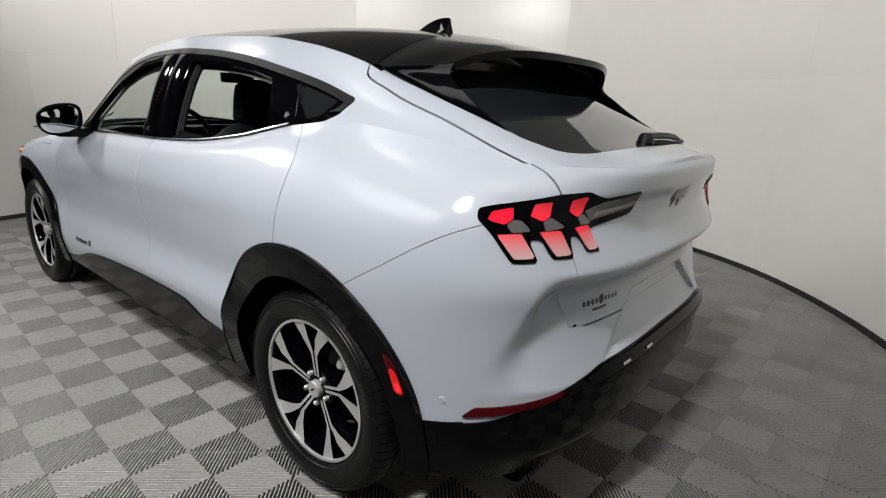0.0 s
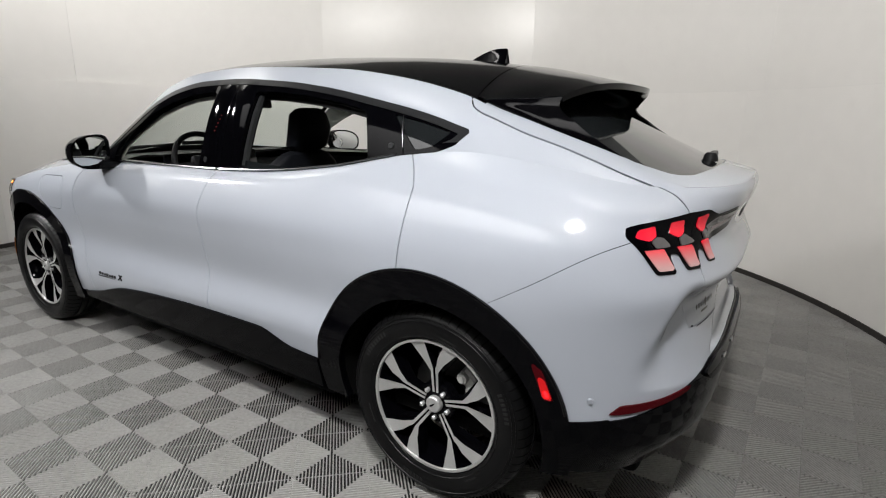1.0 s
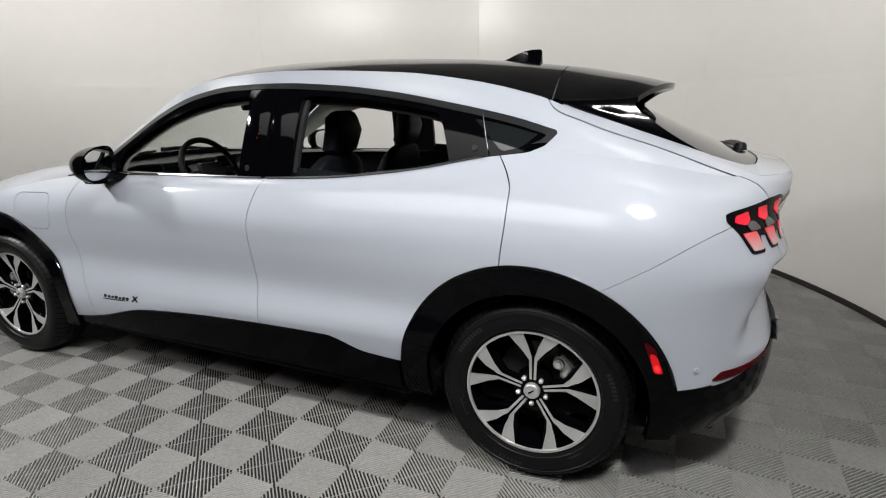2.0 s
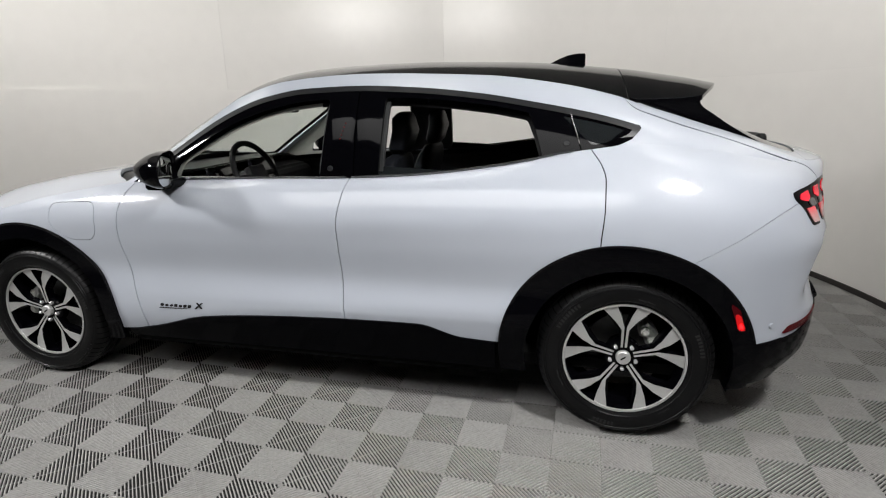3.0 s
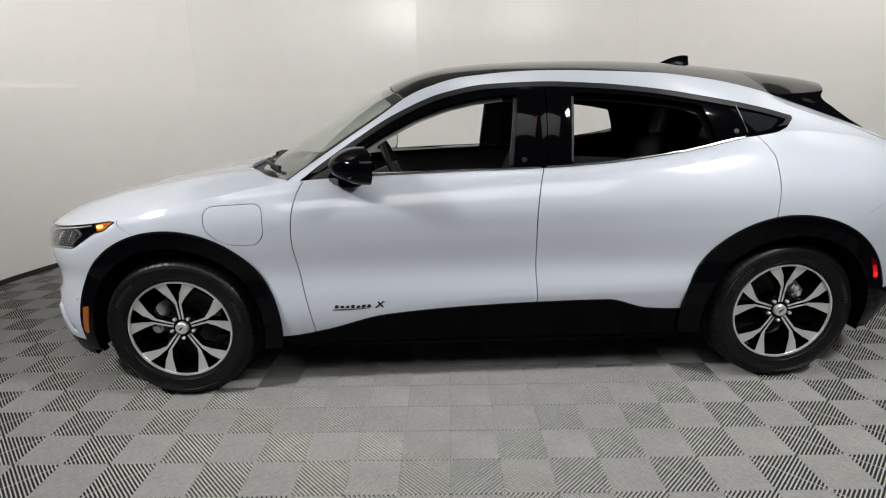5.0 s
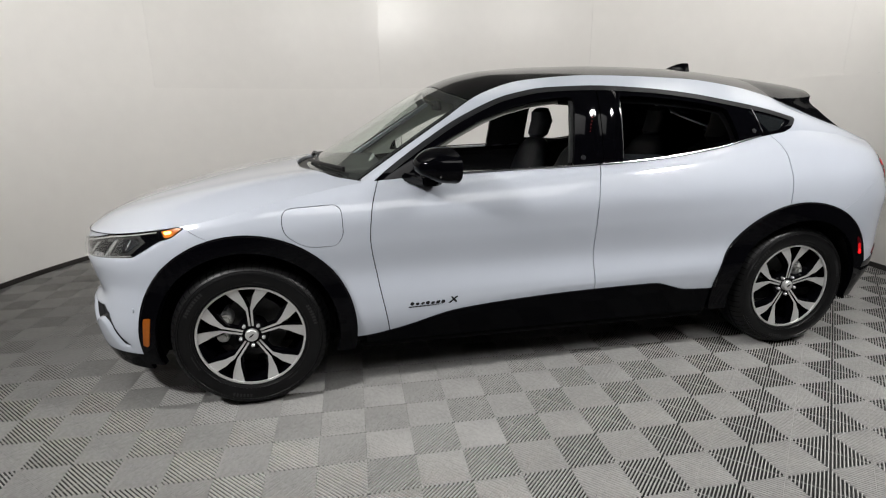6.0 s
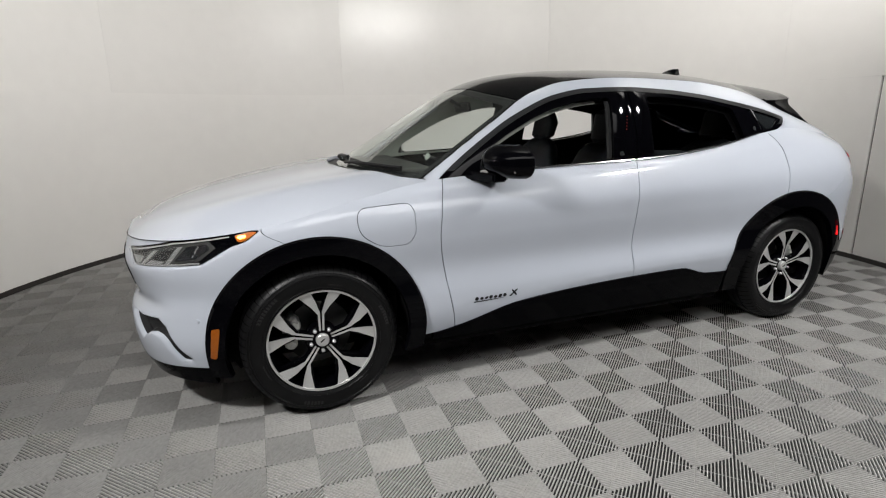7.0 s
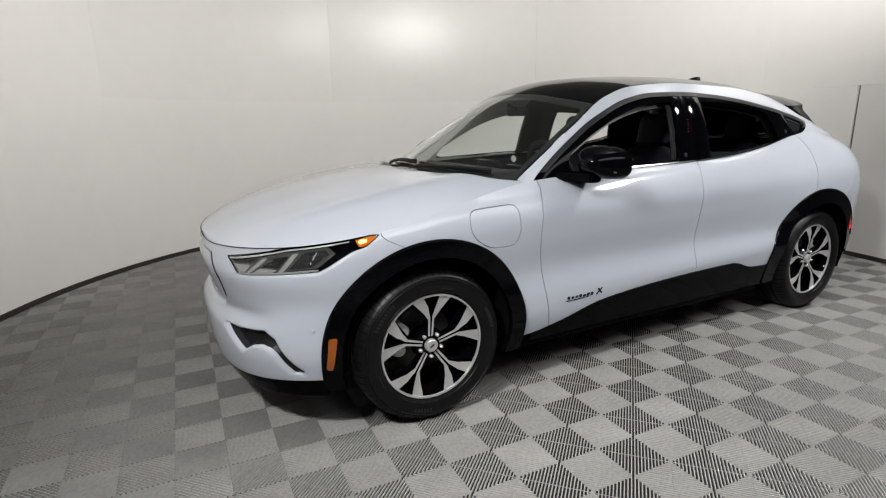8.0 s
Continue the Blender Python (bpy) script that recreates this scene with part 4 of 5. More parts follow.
    part("emblem", slab([(-0.011, -0.003), (-0.004, 0.002), (0.004, 0.008), (0.011, 0.010), (0.005, 0.002), (-0.002, -0.004), (-0.010, -0.009)], 0, 0.002, Matrix(((1, 0, 0, 0), (0, 0, -1, 0.0045), (0, 1, 0, 0), (0, 0, 0, 1)))), GLOSS, cap)
    part("brake_disc", lathe([(0.06, 0.13), (0.155, 0.13), (0.155, 0.155), (0.06, 0.155)], 48), DISCM, w, "grey steel brake disc")
    return w


FACE_Y = 0.870
wheel = build_wheel()
wheel.parent = car
for i, (ax, sd) in enumerate(((AX_F, -1), (AX_R, -1), (AX_F, 1), (AX_R, 1))):
    m = Matrix.Translation((ax, sd * FACE_Y, 0.3635 + ax * math.sin(RAKE) / SQUAT)) @ (Matrix.Identity(4) if sd < 0 else Matrix.Rotation(math.pi, 4, "Z"))
    if i == 0:
        wheel.matrix_basis = m
        wheels = [wheel]
    else:
        wheels.append(copy_thing(wheel, m))
# the calipers sit behind the front axle's leading edge and the rear axle's upper edge
for w_, turn0, span in zip(wheels, (-105, 33, 75, -25), (56, 36, 56, 36)):
    cal = bmesh.new()
    rows_ = []
    for i in range(13):
        a_, thin = radians(turn0 - 3 + i * (span + 6) / 12), 0.010 if i in (0, 12) else 0.0
        wave = 0.006 * math.cos(math.pi * i / 3)
        rows_.append([cal.verts.new((r_ * math.sin(a_), y_, r_ * math.cos(a_))) for r_, y_ in
                      ((0.110 + wave + thin, 0.17), (0.110 + wave + thin, 0.076), (0.120 + wave + thin, 0.068), (0.160 - thin, 0.068), (0.169 - thin, 0.078), (0.169 - thin, 0.17))])
    for p_, q_ in zip(rows_, rows_[1:]):
        for k in range(6):
            cal.faces.new((p_[k], p_[(k + 1) % 6], q_[(k + 1) % 6], q_[k]))
    cal.faces.new(rows_[0])
    cal.faces.new(rows_[-1][::-1])
    bmesh.ops.recalc_face_normals(cal, faces=cal.faces)
    part("brake_caliper", cal, CALM, w_, "cast metal brake caliper")
    big = 1.0 if span > 50 else 0.72
    for da in (0.16, 0.84):
        piston = lathe([(0.0, 0.044), (0.016 * big, 0.044), (0.018 * big, 0.052), (0.026 * big, 0.053), (0.029 * big, 0.058), (0.029 * big, 0.080)], 24)
        a_ = radians(turn0 + da * span)
        bmesh.ops.translate(piston, vec=(0.138 * math.sin(a_), 0, 0.138 * math.cos(a_)), verts=piston.verts)
        part("caliper_piston", piston, CALM, w_, "round cast caliper piston housing")

# ---- lamps, mirrors, trim ----
def pane(base, poly, plane, material, name, parent, lift=0.003, depth=0.01, label="", back=False):
    s_ = base.cut(in_side(poly) if plane == "side" else in_rear(poly)).moved(lift)
    return put(name, s_, material, parent, label, depth, back=back) if len(s_.F) else None


def mirror_poly(poly):
    return [(-y, z) for y, z in poly]


BEZEL = rounded(((-0.788, 1.058), (-0.775, 1.083), (-0.745, 1.093), (-0.615, 1.121), (-0.545, 1.127), (-0.520, 1.116), (-0.490, 1.108), (-0.357, 1.120), (-0.358, 1.076), (-0.370, 1.056),
                 (-0.520, 1.034), (-0.548, 1.030), (-0.516, 0.971), (-0.563, 0.971), (-0.585, 1.01), (-0.612, 1.02), (-0.610, 0.961), (-0.666, 0.961), (-0.685, 1.01), (-0.712, 1.012), (-0.702, 0.956), (-0.757, 0.955)), 0.006, 2)
TAIL_BARS = (
    (((-0.774, 1.056), (-0.759, 1.076), (-0.720, 1.087), (-0.731, 1.060), (-0.750, 1.047)), ((-0.748, 1.046), (-0.731, 1.059), (-0.717, 1.056), (-0.704, 1.032), (-0.742, 1.028)),
     ((-0.770, 1.023), (-0.726, 1.027), (-0.706, 0.966), (-0.750, 0.965))),
    (((-0.696, 1.068), (-0.677, 1.096), (-0.640, 1.102), (-0.656, 1.066), (-0.675, 1.055)), ((-0.674, 1.054), (-0.655, 1.065), (-0.624, 1.040), (-0.674, 1.032)),
     ((-0.688, 1.031), (-0.638, 1.033), (-0.614, 0.970), (-0.657, 0.969))),
    (((-0.606, 1.078), (-0.594, 1.106), (-0.551, 1.116), (-0.571, 1.074), (-0.589, 1.064)), ((-0.588, 1.063), (-0.571, 1.073), (-0.542, 1.045), (-0.581, 1.044)),
     ((-0.601, 1.040), (-0.553, 1.042), (-0.525, 0.977), (-0.559, 0.977))),
)
TAIL_EXT = ((-0.560, 1.078), (-0.490, 1.100), (-0.362, 1.113), (-0.366, 1.080), (-0.545, 1.050))
rear_zone = skin.cut(aft(1.95)).cut(lambda P: P[:, 2] - 0.9)
EMBM = mat("grey_emblem_metal", (0.16, 0.16, 0.16), 0.3, 0.6)
EXTM = mat("pale_smoked_stripe", (0.24, 0.20, 0.20), 0.2, 0.0, 0.3)
for sd in (1, -1):
    base = rear_zone if sd == 1 else rear_zone.mirrored()
    fx = (lambda q: q) if sd == 1 else mirror_poly
    tl = pane(base, fx(BEZEL), "rear", GLOSS, "tail_lamp", car, 0.003, 0.012, "three-bar tail lamp in a gloss black bezel, lit red")
    for up_, mid_, lo_ in TAIL_BARS:
        pane(base, fx(up_), "rear", REDLIT, "lamp_bar", tl, 0.0065, 0.006, "lit red upper lamp bar")
        pane(base, fx(mid_), "rear", GREYLENS, "lamp_lens", tl, 0.0075, 0.006, "smoked grey lens")
        pane(base, fx(lo_), "rear", PINKLENS, "lamp_bar", tl, 0.0065, 0.006, "pink lower lamp bar")
    pane(base, fx(TAIL_EXT), "rear", GREYLENS, "lamp_lens", tl, 0.0055, 0.006, "smoked grey lens")
    pane(base, fx(((-0.535, 1.058), (-0.366, 1.088), (-0.366, 1.098), (-0.520, 1.072))), "rear", EXTM, "lens_stripe", tl, 0.0065, 0.005, "pale stripe in the smoked lens")
    REFL = rounded(((-0.823, 0.520), (-0.806, 0.553), (-0.70, 0.572), (-0.604, 0.590), (-0.622, 0.572), (-0.70, 0.553), (-0.768, 0.534)), 0.006, 2)
    zone = skin.cut(aft(1.85)).cut(lambda P: 0.75 - P[:, 2])
    zone = zone if sd == 1 else zone.mirrored()
    pane(zone, fx(REFL), "rear", REDREF, "rear_reflector", car, 0.005, 0.008, "dark red bumper reflector")
    mark = rounded(((1.905, 0.545), (1.935, 0.545), (1.898, 0.640), (1.858, 0.668)), 0.008, 2)
    side_zone = skin.cut(aft(1.6)) if sd == 1 else skin.cut(aft(1.6)).mirrored()
    mk = pane(side_zone, mark, "side", REDREF, "side_marker", car, 0.0125, 0.006, "red side marker in the rear wheel arch, glowing")
    halo = rounded(((1.902, 0.549), (1.931, 0.549), (1.903, 0.618), (1.881, 0.622)), 0.008, 2)
    pane(side_zone, halo, "side", REDWARM, "lit_lens", mk, 0.0130, 0.004, "lit red lens round the light point")
    glow = rounded(((1.908, 0.556), (1.922, 0.556), (1.913, 0.580), (1.901, 0.580)), 0.006, 2)
    pane(side_zone, glow, "side", REDGLOW, "glowing_lamp", mk, 0.0135, 0.004, "bright red light point")
    amb = rounded(((-1.952, 0.475), (-1.918, 0.480), (-1.942, 0.338), (-1.968, 0.343)), 0.006, 2)
    nose_zone = skin.cut(fore(-1.5)) if sd == 1 else skin.cut(fore(-1.5)).mirrored()
    pane(nose_zone, amb, "side", AMBER, "side_reflector", car, 0.0145, 0.006, "amber reflector in the front wheel arch")
    # headlamp: housing, glowing strip, amber tip, projector blocks, clear cover
    HEAD = rounded(((-2.272, 0.800), (-2.067, 0.861), (-1.917, 0.881), (-1.760, 0.903), (-1.719, 0.902), (-1.781, 0.858), (-1.838, 0.841), (-1.966, 0.764), (-2.247, 0.733)), 0.008, 2)
    hl = pane(nose_zone, HEAD, "side", GLOSS, "headlamp", car, 0.0025, 0.012, "slim headlamp with grey projectors and an amber corner lamp")
    blocks = ((((-2.238, 0.744), (-2.250, 0.774), (-2.198, 0.778), (-2.218, 0.748)), LAMPGREY), (((-2.246, 0.780), (-2.252, 0.786), (-2.165, 0.808), (-2.192, 0.784)), LENSDARK),
              (((-2.216, 0.744), (-2.203, 0.746), (-2.136, 0.811), (-2.154, 0.809)), LAMPGREY), (((-2.190, 0.749), (-2.124, 0.757), (-2.112, 0.768), (-2.168, 0.768)), LAMPGREY),
              (((-2.160, 0.774), (-2.108, 0.774), (-2.062, 0.824), (-2.118, 0.812)), LENSDARK), (((-2.112, 0.757), (-2.092, 0.760), (-2.028, 0.838), (-2.050, 0.833)), LAMPGREY),
              # the thin silver slant at the end is a highlight painted on the lens
              (((-2.072, 0.772), (-1.990, 0.783), (-1.922, 0.830), (-1.935, 0.850), (-2.012, 0.838)), LENSDARK), (((-2.000, 0.790), (-1.994, 0.791), (-1.962, 0.842), (-1.970, 0.842)), LAMPGREY))
    pane(nose_zone, ((-2.243, 0.743), (-2.258, 0.784), (-2.067, 0.841), (-1.925, 0.862), (-1.900, 0.835), (-1.972, 0.778)), "side", BOWLM, "lamp_bowl", hl, 0.0036, 0.005, "grey lamp bowl")
    for bl, bm_ in blocks:
        pane(nose_zone, rounded(bl, 0.003, 2), "side", bm_, "projector", hl, 0.0050, 0.006, "silver reflector piece or painted highlight line" if bm_ is LAMPGREY else "dark projector lens")
    pane(nose_zone, ((-2.262, 0.795), (-2.067, 0.851), (-1.917, 0.871), (-1.842, 0.881), (-1.844, 0.877), (-1.917, 0.8655), (-2.067, 0.8445), (-2.2595, 0.7890)), "side", WHITEDRL, "light_strip", hl, 0.0055, 0.006, "pale daytime light strip")
    pane(nose_zone, ((-2.245, 0.742), (-1.972, 0.774), (-1.964, 0.767), (-2.243, 0.735)), "side", LAMPGREY, "lower_strip", hl, 0.0055, 0.006, "bright lower lamp edge")
    pane(nose_zone, rounded(((-1.822, 0.884), (-1.757, 0.897), (-1.731, 0.896), (-1.783, 0.860), (-1.810, 0.856)), 0.006, 2), "side", AMBER, "corner_lamp", hl, 0.0055, 0.006, "amber corner lamp, lit")
    pane(nose_zone, rounded(((-1.812, 0.880), (-1.778, 0.886), (-1.774, 0.877), (-1.806, 0.868)), 0.005, 2), "side", AMBERGLOW, "glowing_lamp", hl, 0.0075, 0.003, "bright amber light point")
    cover = pane(nose_zone, HEAD, "side", COVERM, "clear_cover", hl, 0.0120, 0.002, "clear headlamp cover", back=True)
    cover.visible_shadow = False
    edge_pts = [p for p in top if p[0] < -1.735]
    part("hood_gap", tube([(p[0] - 0.002, sd * p[1] * 1.001, p[2] - 0.001) for p in edge_pts[::4]], 0.0019, 6), BLACK, car, "dark gap under the hood edge")
    # corner vent lining
    vz = nose_zone.cut(fore(-1.9)).cut(lambda P: 0.6 - P[:, 2])
    pane(vz, fx(VENT), "rear", TRIM, "corner_vent", car, 0.0015, 0.004, "dark corner vent in the front bumper")
    for px, pz in ((-2.008, 0.508), (2.032, 0.559)):
        near_ = skin if sd == 1 else skin.mirrored()
        d_ = np.hypot(near_.P[:, 0] - px, near_.P[:, 2] - pz)
        i_ = int(np.argmin(d_))
        c_, n_ = Vector(near_.P[i_]), Vector(near_.N[i_])
        bm = lathe([(0.0, -0.003), (0.0085, -0.003), (0.0095, 0.0), (0.0105, 0.0), (0.0115, 0.002)], 20)
        bmesh.ops.transform(bm, matrix=Matrix.Translation(c_ + n_ * 0.001) @ n_.to_track_quat("-Y", "Z").to_matrix().to_4x4(), verts=bm.verts)
        part("parking_sensor", bm, PAINT, car)
    # front lip line and grille edge
nose_all = both(skin.cut(fore(-2.0)))
GRILLE_LINE = ((-0.296, 0.790), (-0.359, 0.731), (-0.403, 0.685), (-0.407, 0.600), (-0.396, 0.600), (-0.392, 0.680), (-0.350, 0.722), (-0.288, 0.782))
for line_ in (GRILLE_LINE, mirror_poly(GRILLE_LINE)):
    put("grille_edge", nose_all.cut(in_rear(line_)).moved(0.004), GLOSS, None, "thin gloss black line beside the closed grille", 0.004)

# tail centre: emblem, dealer lettering as bars, dark slot, lower step with bright ends, wiper
def on_tail(y, z, lift=0.002):
    P = both_skin.P
    i_ = int(np.argmin(np.hypot(P[:, 1] - y, (P[:, 2] - z)) + np.where(P[:, 0] < 1.9, 9, 0)))
    return Vector(P[i_]) + Vector(both_skin.N[i_]) * lift, Vector(both_skin.N[i_])


both_skin = both(skin)
tail_all = both(skin.cut(aft(1.95)))
HORSE = [(-0.055, 0.010), (-0.040, 0.030), (-0.015, 0.026), (0.015, 0.030), (0.030, 0.046), (0.048, 0.040), (0.060, 0.030), (0.040, 0.022), (0.036, 0.004), (0.050, -0.016), (0.034, -0.012), (0.018, -0.004),
         (0.010, -0.030), (0.000, -0.044), (-0.006, -0.012), (-0.026, -0.004), (-0.040, -0.030), (-0.050, -0.034), (-0.040, -0.002), (-0.048, 0.004), (-0.060, -0.012)]
c_, n_ = on_tail(0.0, 1.072, 0.0)
bm = slab([(1.35 * y, 0.95 * z) for y, z in HORSE], -0.004, 0.006, Matrix(((0, 0, 1, c_.x), (1, 0, 0, 0), (0, 1, 0, 1.072), (0, 0, 0, 1))))
for v in bm.verts:
    v.co.x -= 0.35 * v.co.y ** 2 + (v.co.z - 1.072) * n_.z
part("tail_emblem", bm, EMBM, gate, "grey metal emblem", smooth=False)
marks = [((-0.508 + k * 0.019, 0.792), (-0.495 + k * 0.019, 0.792), (-0.495 + k * 0.019, 0.812), (-0.508 + k * 0.019, 0.812)) for k in range(4)]
marks += [((-0.405 + k * 0.019, 0.792), (-0.392 + k * 0.019, 0.792), (-0.392 + k * 0.019, 0.810), (-0.405 + k * 0.019, 0.810)) for k in range(4)]
marks += [((-0.470, 0.776), (-0.395, 0.776), (-0.395, 0.784), (-0.470, 0.784)), rounded(((-0.432, 0.790), (-0.411, 0.790), (-0.409, 0.816), (-0.421, 0.820), (-0.434, 0.816)), 0.004, 2)]
for mark_ in marks:
    put("decal_mark", tail_all.cut(in_rear(mark_)).moved(0.0012), INKM, gate, "small black dealer decal mark", 0.0)
slot = tail_all.cut(in_rear(((-0.556, 0.760), (-0.545, 0.745), (-0.50, 0.742), (-0.29, 0.7435), (-0.29, 0.7455), (-0.47, 0.7475), (-0.53, 0.750)))).moved(0.0015)
put("tailgate_slot", slot, BLACK, gate, "dark gap under the tailgate edge", 0.0)
step = tail_all.cut(in_rear(rounded(((-0.54, 0.603), (-0.45, 0.622), (0.45, 0.622), (0.54, 0.603), (0.50, 0.572), (-0.50, 0.572)), 0.010, 3))).moved(0.016)
put("bumper_step", step, GLOSS, None, "gloss black bumper step with two bright fittings", 0.014)
for yy in (-0.36, -0.20):
    c_, n_ = on_tail(yy, 0.604, 0.017)
    bm = box(-0.004, 0.004, -0.022, 0.022, -0.005, 0.005, 0.002, Matrix.Translation(c_) @ n_.to_track_quat("X", "Z").to_matrix().to_4x4())
    part("bright_fitting", bm, CHROME, car)


def deck_z(x, y):
    mid = float(TAIL_MID(x))
    z2_ = float(RAIL_Z(x))
    return mid - (mid - z2_) * min(1.0, abs(y) / 0.55) ** 2.6


wp = tagged(new("rear_wiper"), "black rear wiper on the tailgate")
wp.parent = gate
WIPE_X, WIPE_Y = 2.170, 0.0
hub = part("wiper_hub", lathe([(0.0, 0.034), (0.016, 0.032), (0.024, 0.022), (0.028, 0.0)], 20, "z"), TRIM, wp)
hub.location = (WIPE_X, WIPE_Y, deck_z(WIPE_X, WIPE_Y) - 0.006)


def wiper_row(k, n=12, length=0.58):
    y_ = WIPE_Y + length * k / n
    x_ = WIPE_X - 0.05 * (k / n) ** 2
    return x_, y_, deck_z(x_, y_)


bm = bmesh.new()
rows_ = []
for k in range(13):
    x_, y_, z_ = wiper_row(k)
    lo_ = 0.012
    hi_ = 0.022 + 0.008 * math.sin(math.pi * min(1, (k + 1) / 11)) - 0.0009 * k
    w_ = 0.015 - 0.0008 * k
    rows_.append([bm.verts.new((x_ + dx, y_, z_ + h)) for dx, h in ((-w_, lo_), (w_, lo_), (w_ * 0.7, hi_), (-w_ * 0.7, hi_))])
for a_, b_ in zip(rows_, rows_[1:]):
    for k in range(4):
        bm.faces.new((a_[k], a_[(k + 1) % 4], b_[(k + 1) % 4], b_[k]))
bm.faces.new(rows_[0])
bm.faces.new(rows_[-1][::-1])
part("wiper_arm", bm, TRIM, wp)
pts = [(p[0] - 0.012, p[1] + 0.02, p[2] + 0.010) for p in (wiper_row(k) for k in range(13))]
part("wiper_blade", tube(pts, 0.009, 6), RUBBER, wp)

# roof antenna
fin_prof = [(1.10, 0.0), (1.125, 0.016), (1.165, 0.038), (1.205, 0.056), (1.245, 0.067), (1.286, 0.071), (1.292, 0.064), (1.288, 0.03), (1.290, 0.0)]
bm = bmesh.new()
rows_ = []
for k, w_ in ((0, 0.034), (1, 0.024), (2, 0.012), (3, 0.005)):
    t_ = k / 3
    rows_.append([[x_, w_ * (1 - 0.5 * abs((x_ - 1.22) / 0.12) ** 2), h_ * t_] for x_, h_ in fin_prof])
grid_l = [[bm.verts.new((x_, -max(w_, 0.002), h_ + float(MID_Z(x_)) - 0.006)) for x_, w_, h_ in row] for row in rows_]
grid_r = [[bm.verts.new((x_, max(w_, 0.002), h_ + float(MID_Z(x_)) - 0.006)) for x_, w_, h_ in row] for row in rows_]
k_ = len(fin_prof)
for g_ in (grid_l, grid_r):
    for a_, b_ in zip(g_, g_[1:]):
        for i in range(k_ - 1):
            bm.faces.new((a_[i], a_[i + 1], b_[i + 1], b_[i]))
for i in range(k_ - 1):
    bm.faces.new((grid_l[-1][i], grid_l[-1][i + 1], grid_r[-1][i + 1], grid_r[-1][i]))
for a_, b_, c_, d_ in zip(grid_l, grid_l[1:], grid_r, grid_r[1:]):
    bm.faces.new((a_[-1], b_[-1], d_[-1], c_[-1]))
    bm.faces.new((a_[0], c_[0], d_[0], b_[0]))
part("roof_antenna", bm, GLOSS, car, "gloss black shark fin antenna")


# door mirrors
def mirror_housing(sd):
    bm = bmesh.new()
    n, m_ = 24, 12
    rings = []
    for i in range(m_ + 1):
        t_ = i / m_
        x_ = -0.535 - 0.165 * t_
        sc_ = (1 - 0.12 * t_ - 1.0 * max(0, t_ - 0.2) ** 2) if t_ < 1 else 0.12
        ring_ = []
        for k in range(n):
            a_ = 2 * math.pi * k / n
            c_, s_ = math.cos(a_), math.sin(a_)
            yy = -0.950 + (0.128 if c_ > 0 else 0.095) * math.copysign(abs(c_) ** 0.58, c_) * sc_
            zz = 1.150 + (0.080 if s_ > 0 else 0.083) * math.copysign(abs(s_) ** 0.62, s_) * sc_ * (1 - 0.30 * (c_ < 0) * abs(c_))
            ring_.append(bm.verts.new((x_ - 0.36 * (yy + 0.957), yy * sd, zz + 0.10 * (yy + 0.957))))
        rings.append(ring_)
    for a_, b_ in zip(rings, rings[1:]):
        for k in range(n):
            bm.faces.new((a_[k], a_[(k + 1) % n], b_[(k + 1) % n], b_[k]))
    bm.faces.new(rings[-1])
    inner = [bm.verts.new((v.co.x - 0.006, -0.957 * sd + (v.co.y + 0.957 * sd) * 0.88, 1.150 + (v.co.z - 1.150) * 0.86)) for v in rings[0]]
    for k in range(n):
        bm.faces.new((rings[0][k], inner[k], inner[(k + 1) % n], rings[0][(k + 1) % n]))
    bmesh.ops.recalc_face_normals(bm, faces=bm.faces)
    glass = bmesh.new()
    gv = [glass.verts.new((v.co.x + 0.001, v.co.y, v.co.z)) for v in inner]
    mid = [glass.verts.new((v.x + 0.005, v.y, v.z)) for v in (g.co.lerp(Vector((-0.54, -0.957 * sd, 1.150)), 0.55) for g in gv)]
    gb = [glass.verts.new((v.co.x - 0.006, v.co.y, v.co.z)) for v in inner]
    glass.faces.new(mid)
    for k in range(n):
        glass.faces.new((gv[k], gv[(k + 1) % n], mid[(k + 1) % n], mid[k]))
    for k in range(n):
        glass.faces.new((gv[k], gb[k], gb[(k + 1) % n], gv[(k + 1) % n]))
    return bm, glass


for sd in (1, -1):
    bm, glass = mirror_housing(sd)
    mh = part("door_mirror", bm, GLOSS, car, "gloss black door mirror housing")
    part("mirror_glass", glass, MIRROR, mh, "reflecting mirror glass")
    bm = slab([(-0.745, 0.765), (-0.57, 0.765), (-0.565, 0.90), (-0.60, 0.945), (-0.665, 0.945)], 1.055, 1.100)
    for v in bm.verts:
        v.co.y *= -sd
    bmesh.ops.recalc_face_normals(bm, faces=bm.faces)
    bmesh.ops.bevel(bm, geom=list(bm.edges), offset=0.008, segments=2, affect="EDGES")
    part("mirror_foot", bm, GLOSS, mh)
    part("mirror_strip", tube([(-0.572 - 0.004 * k, -sd * (0.93 + 0.014 * k), 1.118 - 0.001 * k) for k in range(9)], 0.004, 6), GREYLENS, mh, "thin grey indicator strip")

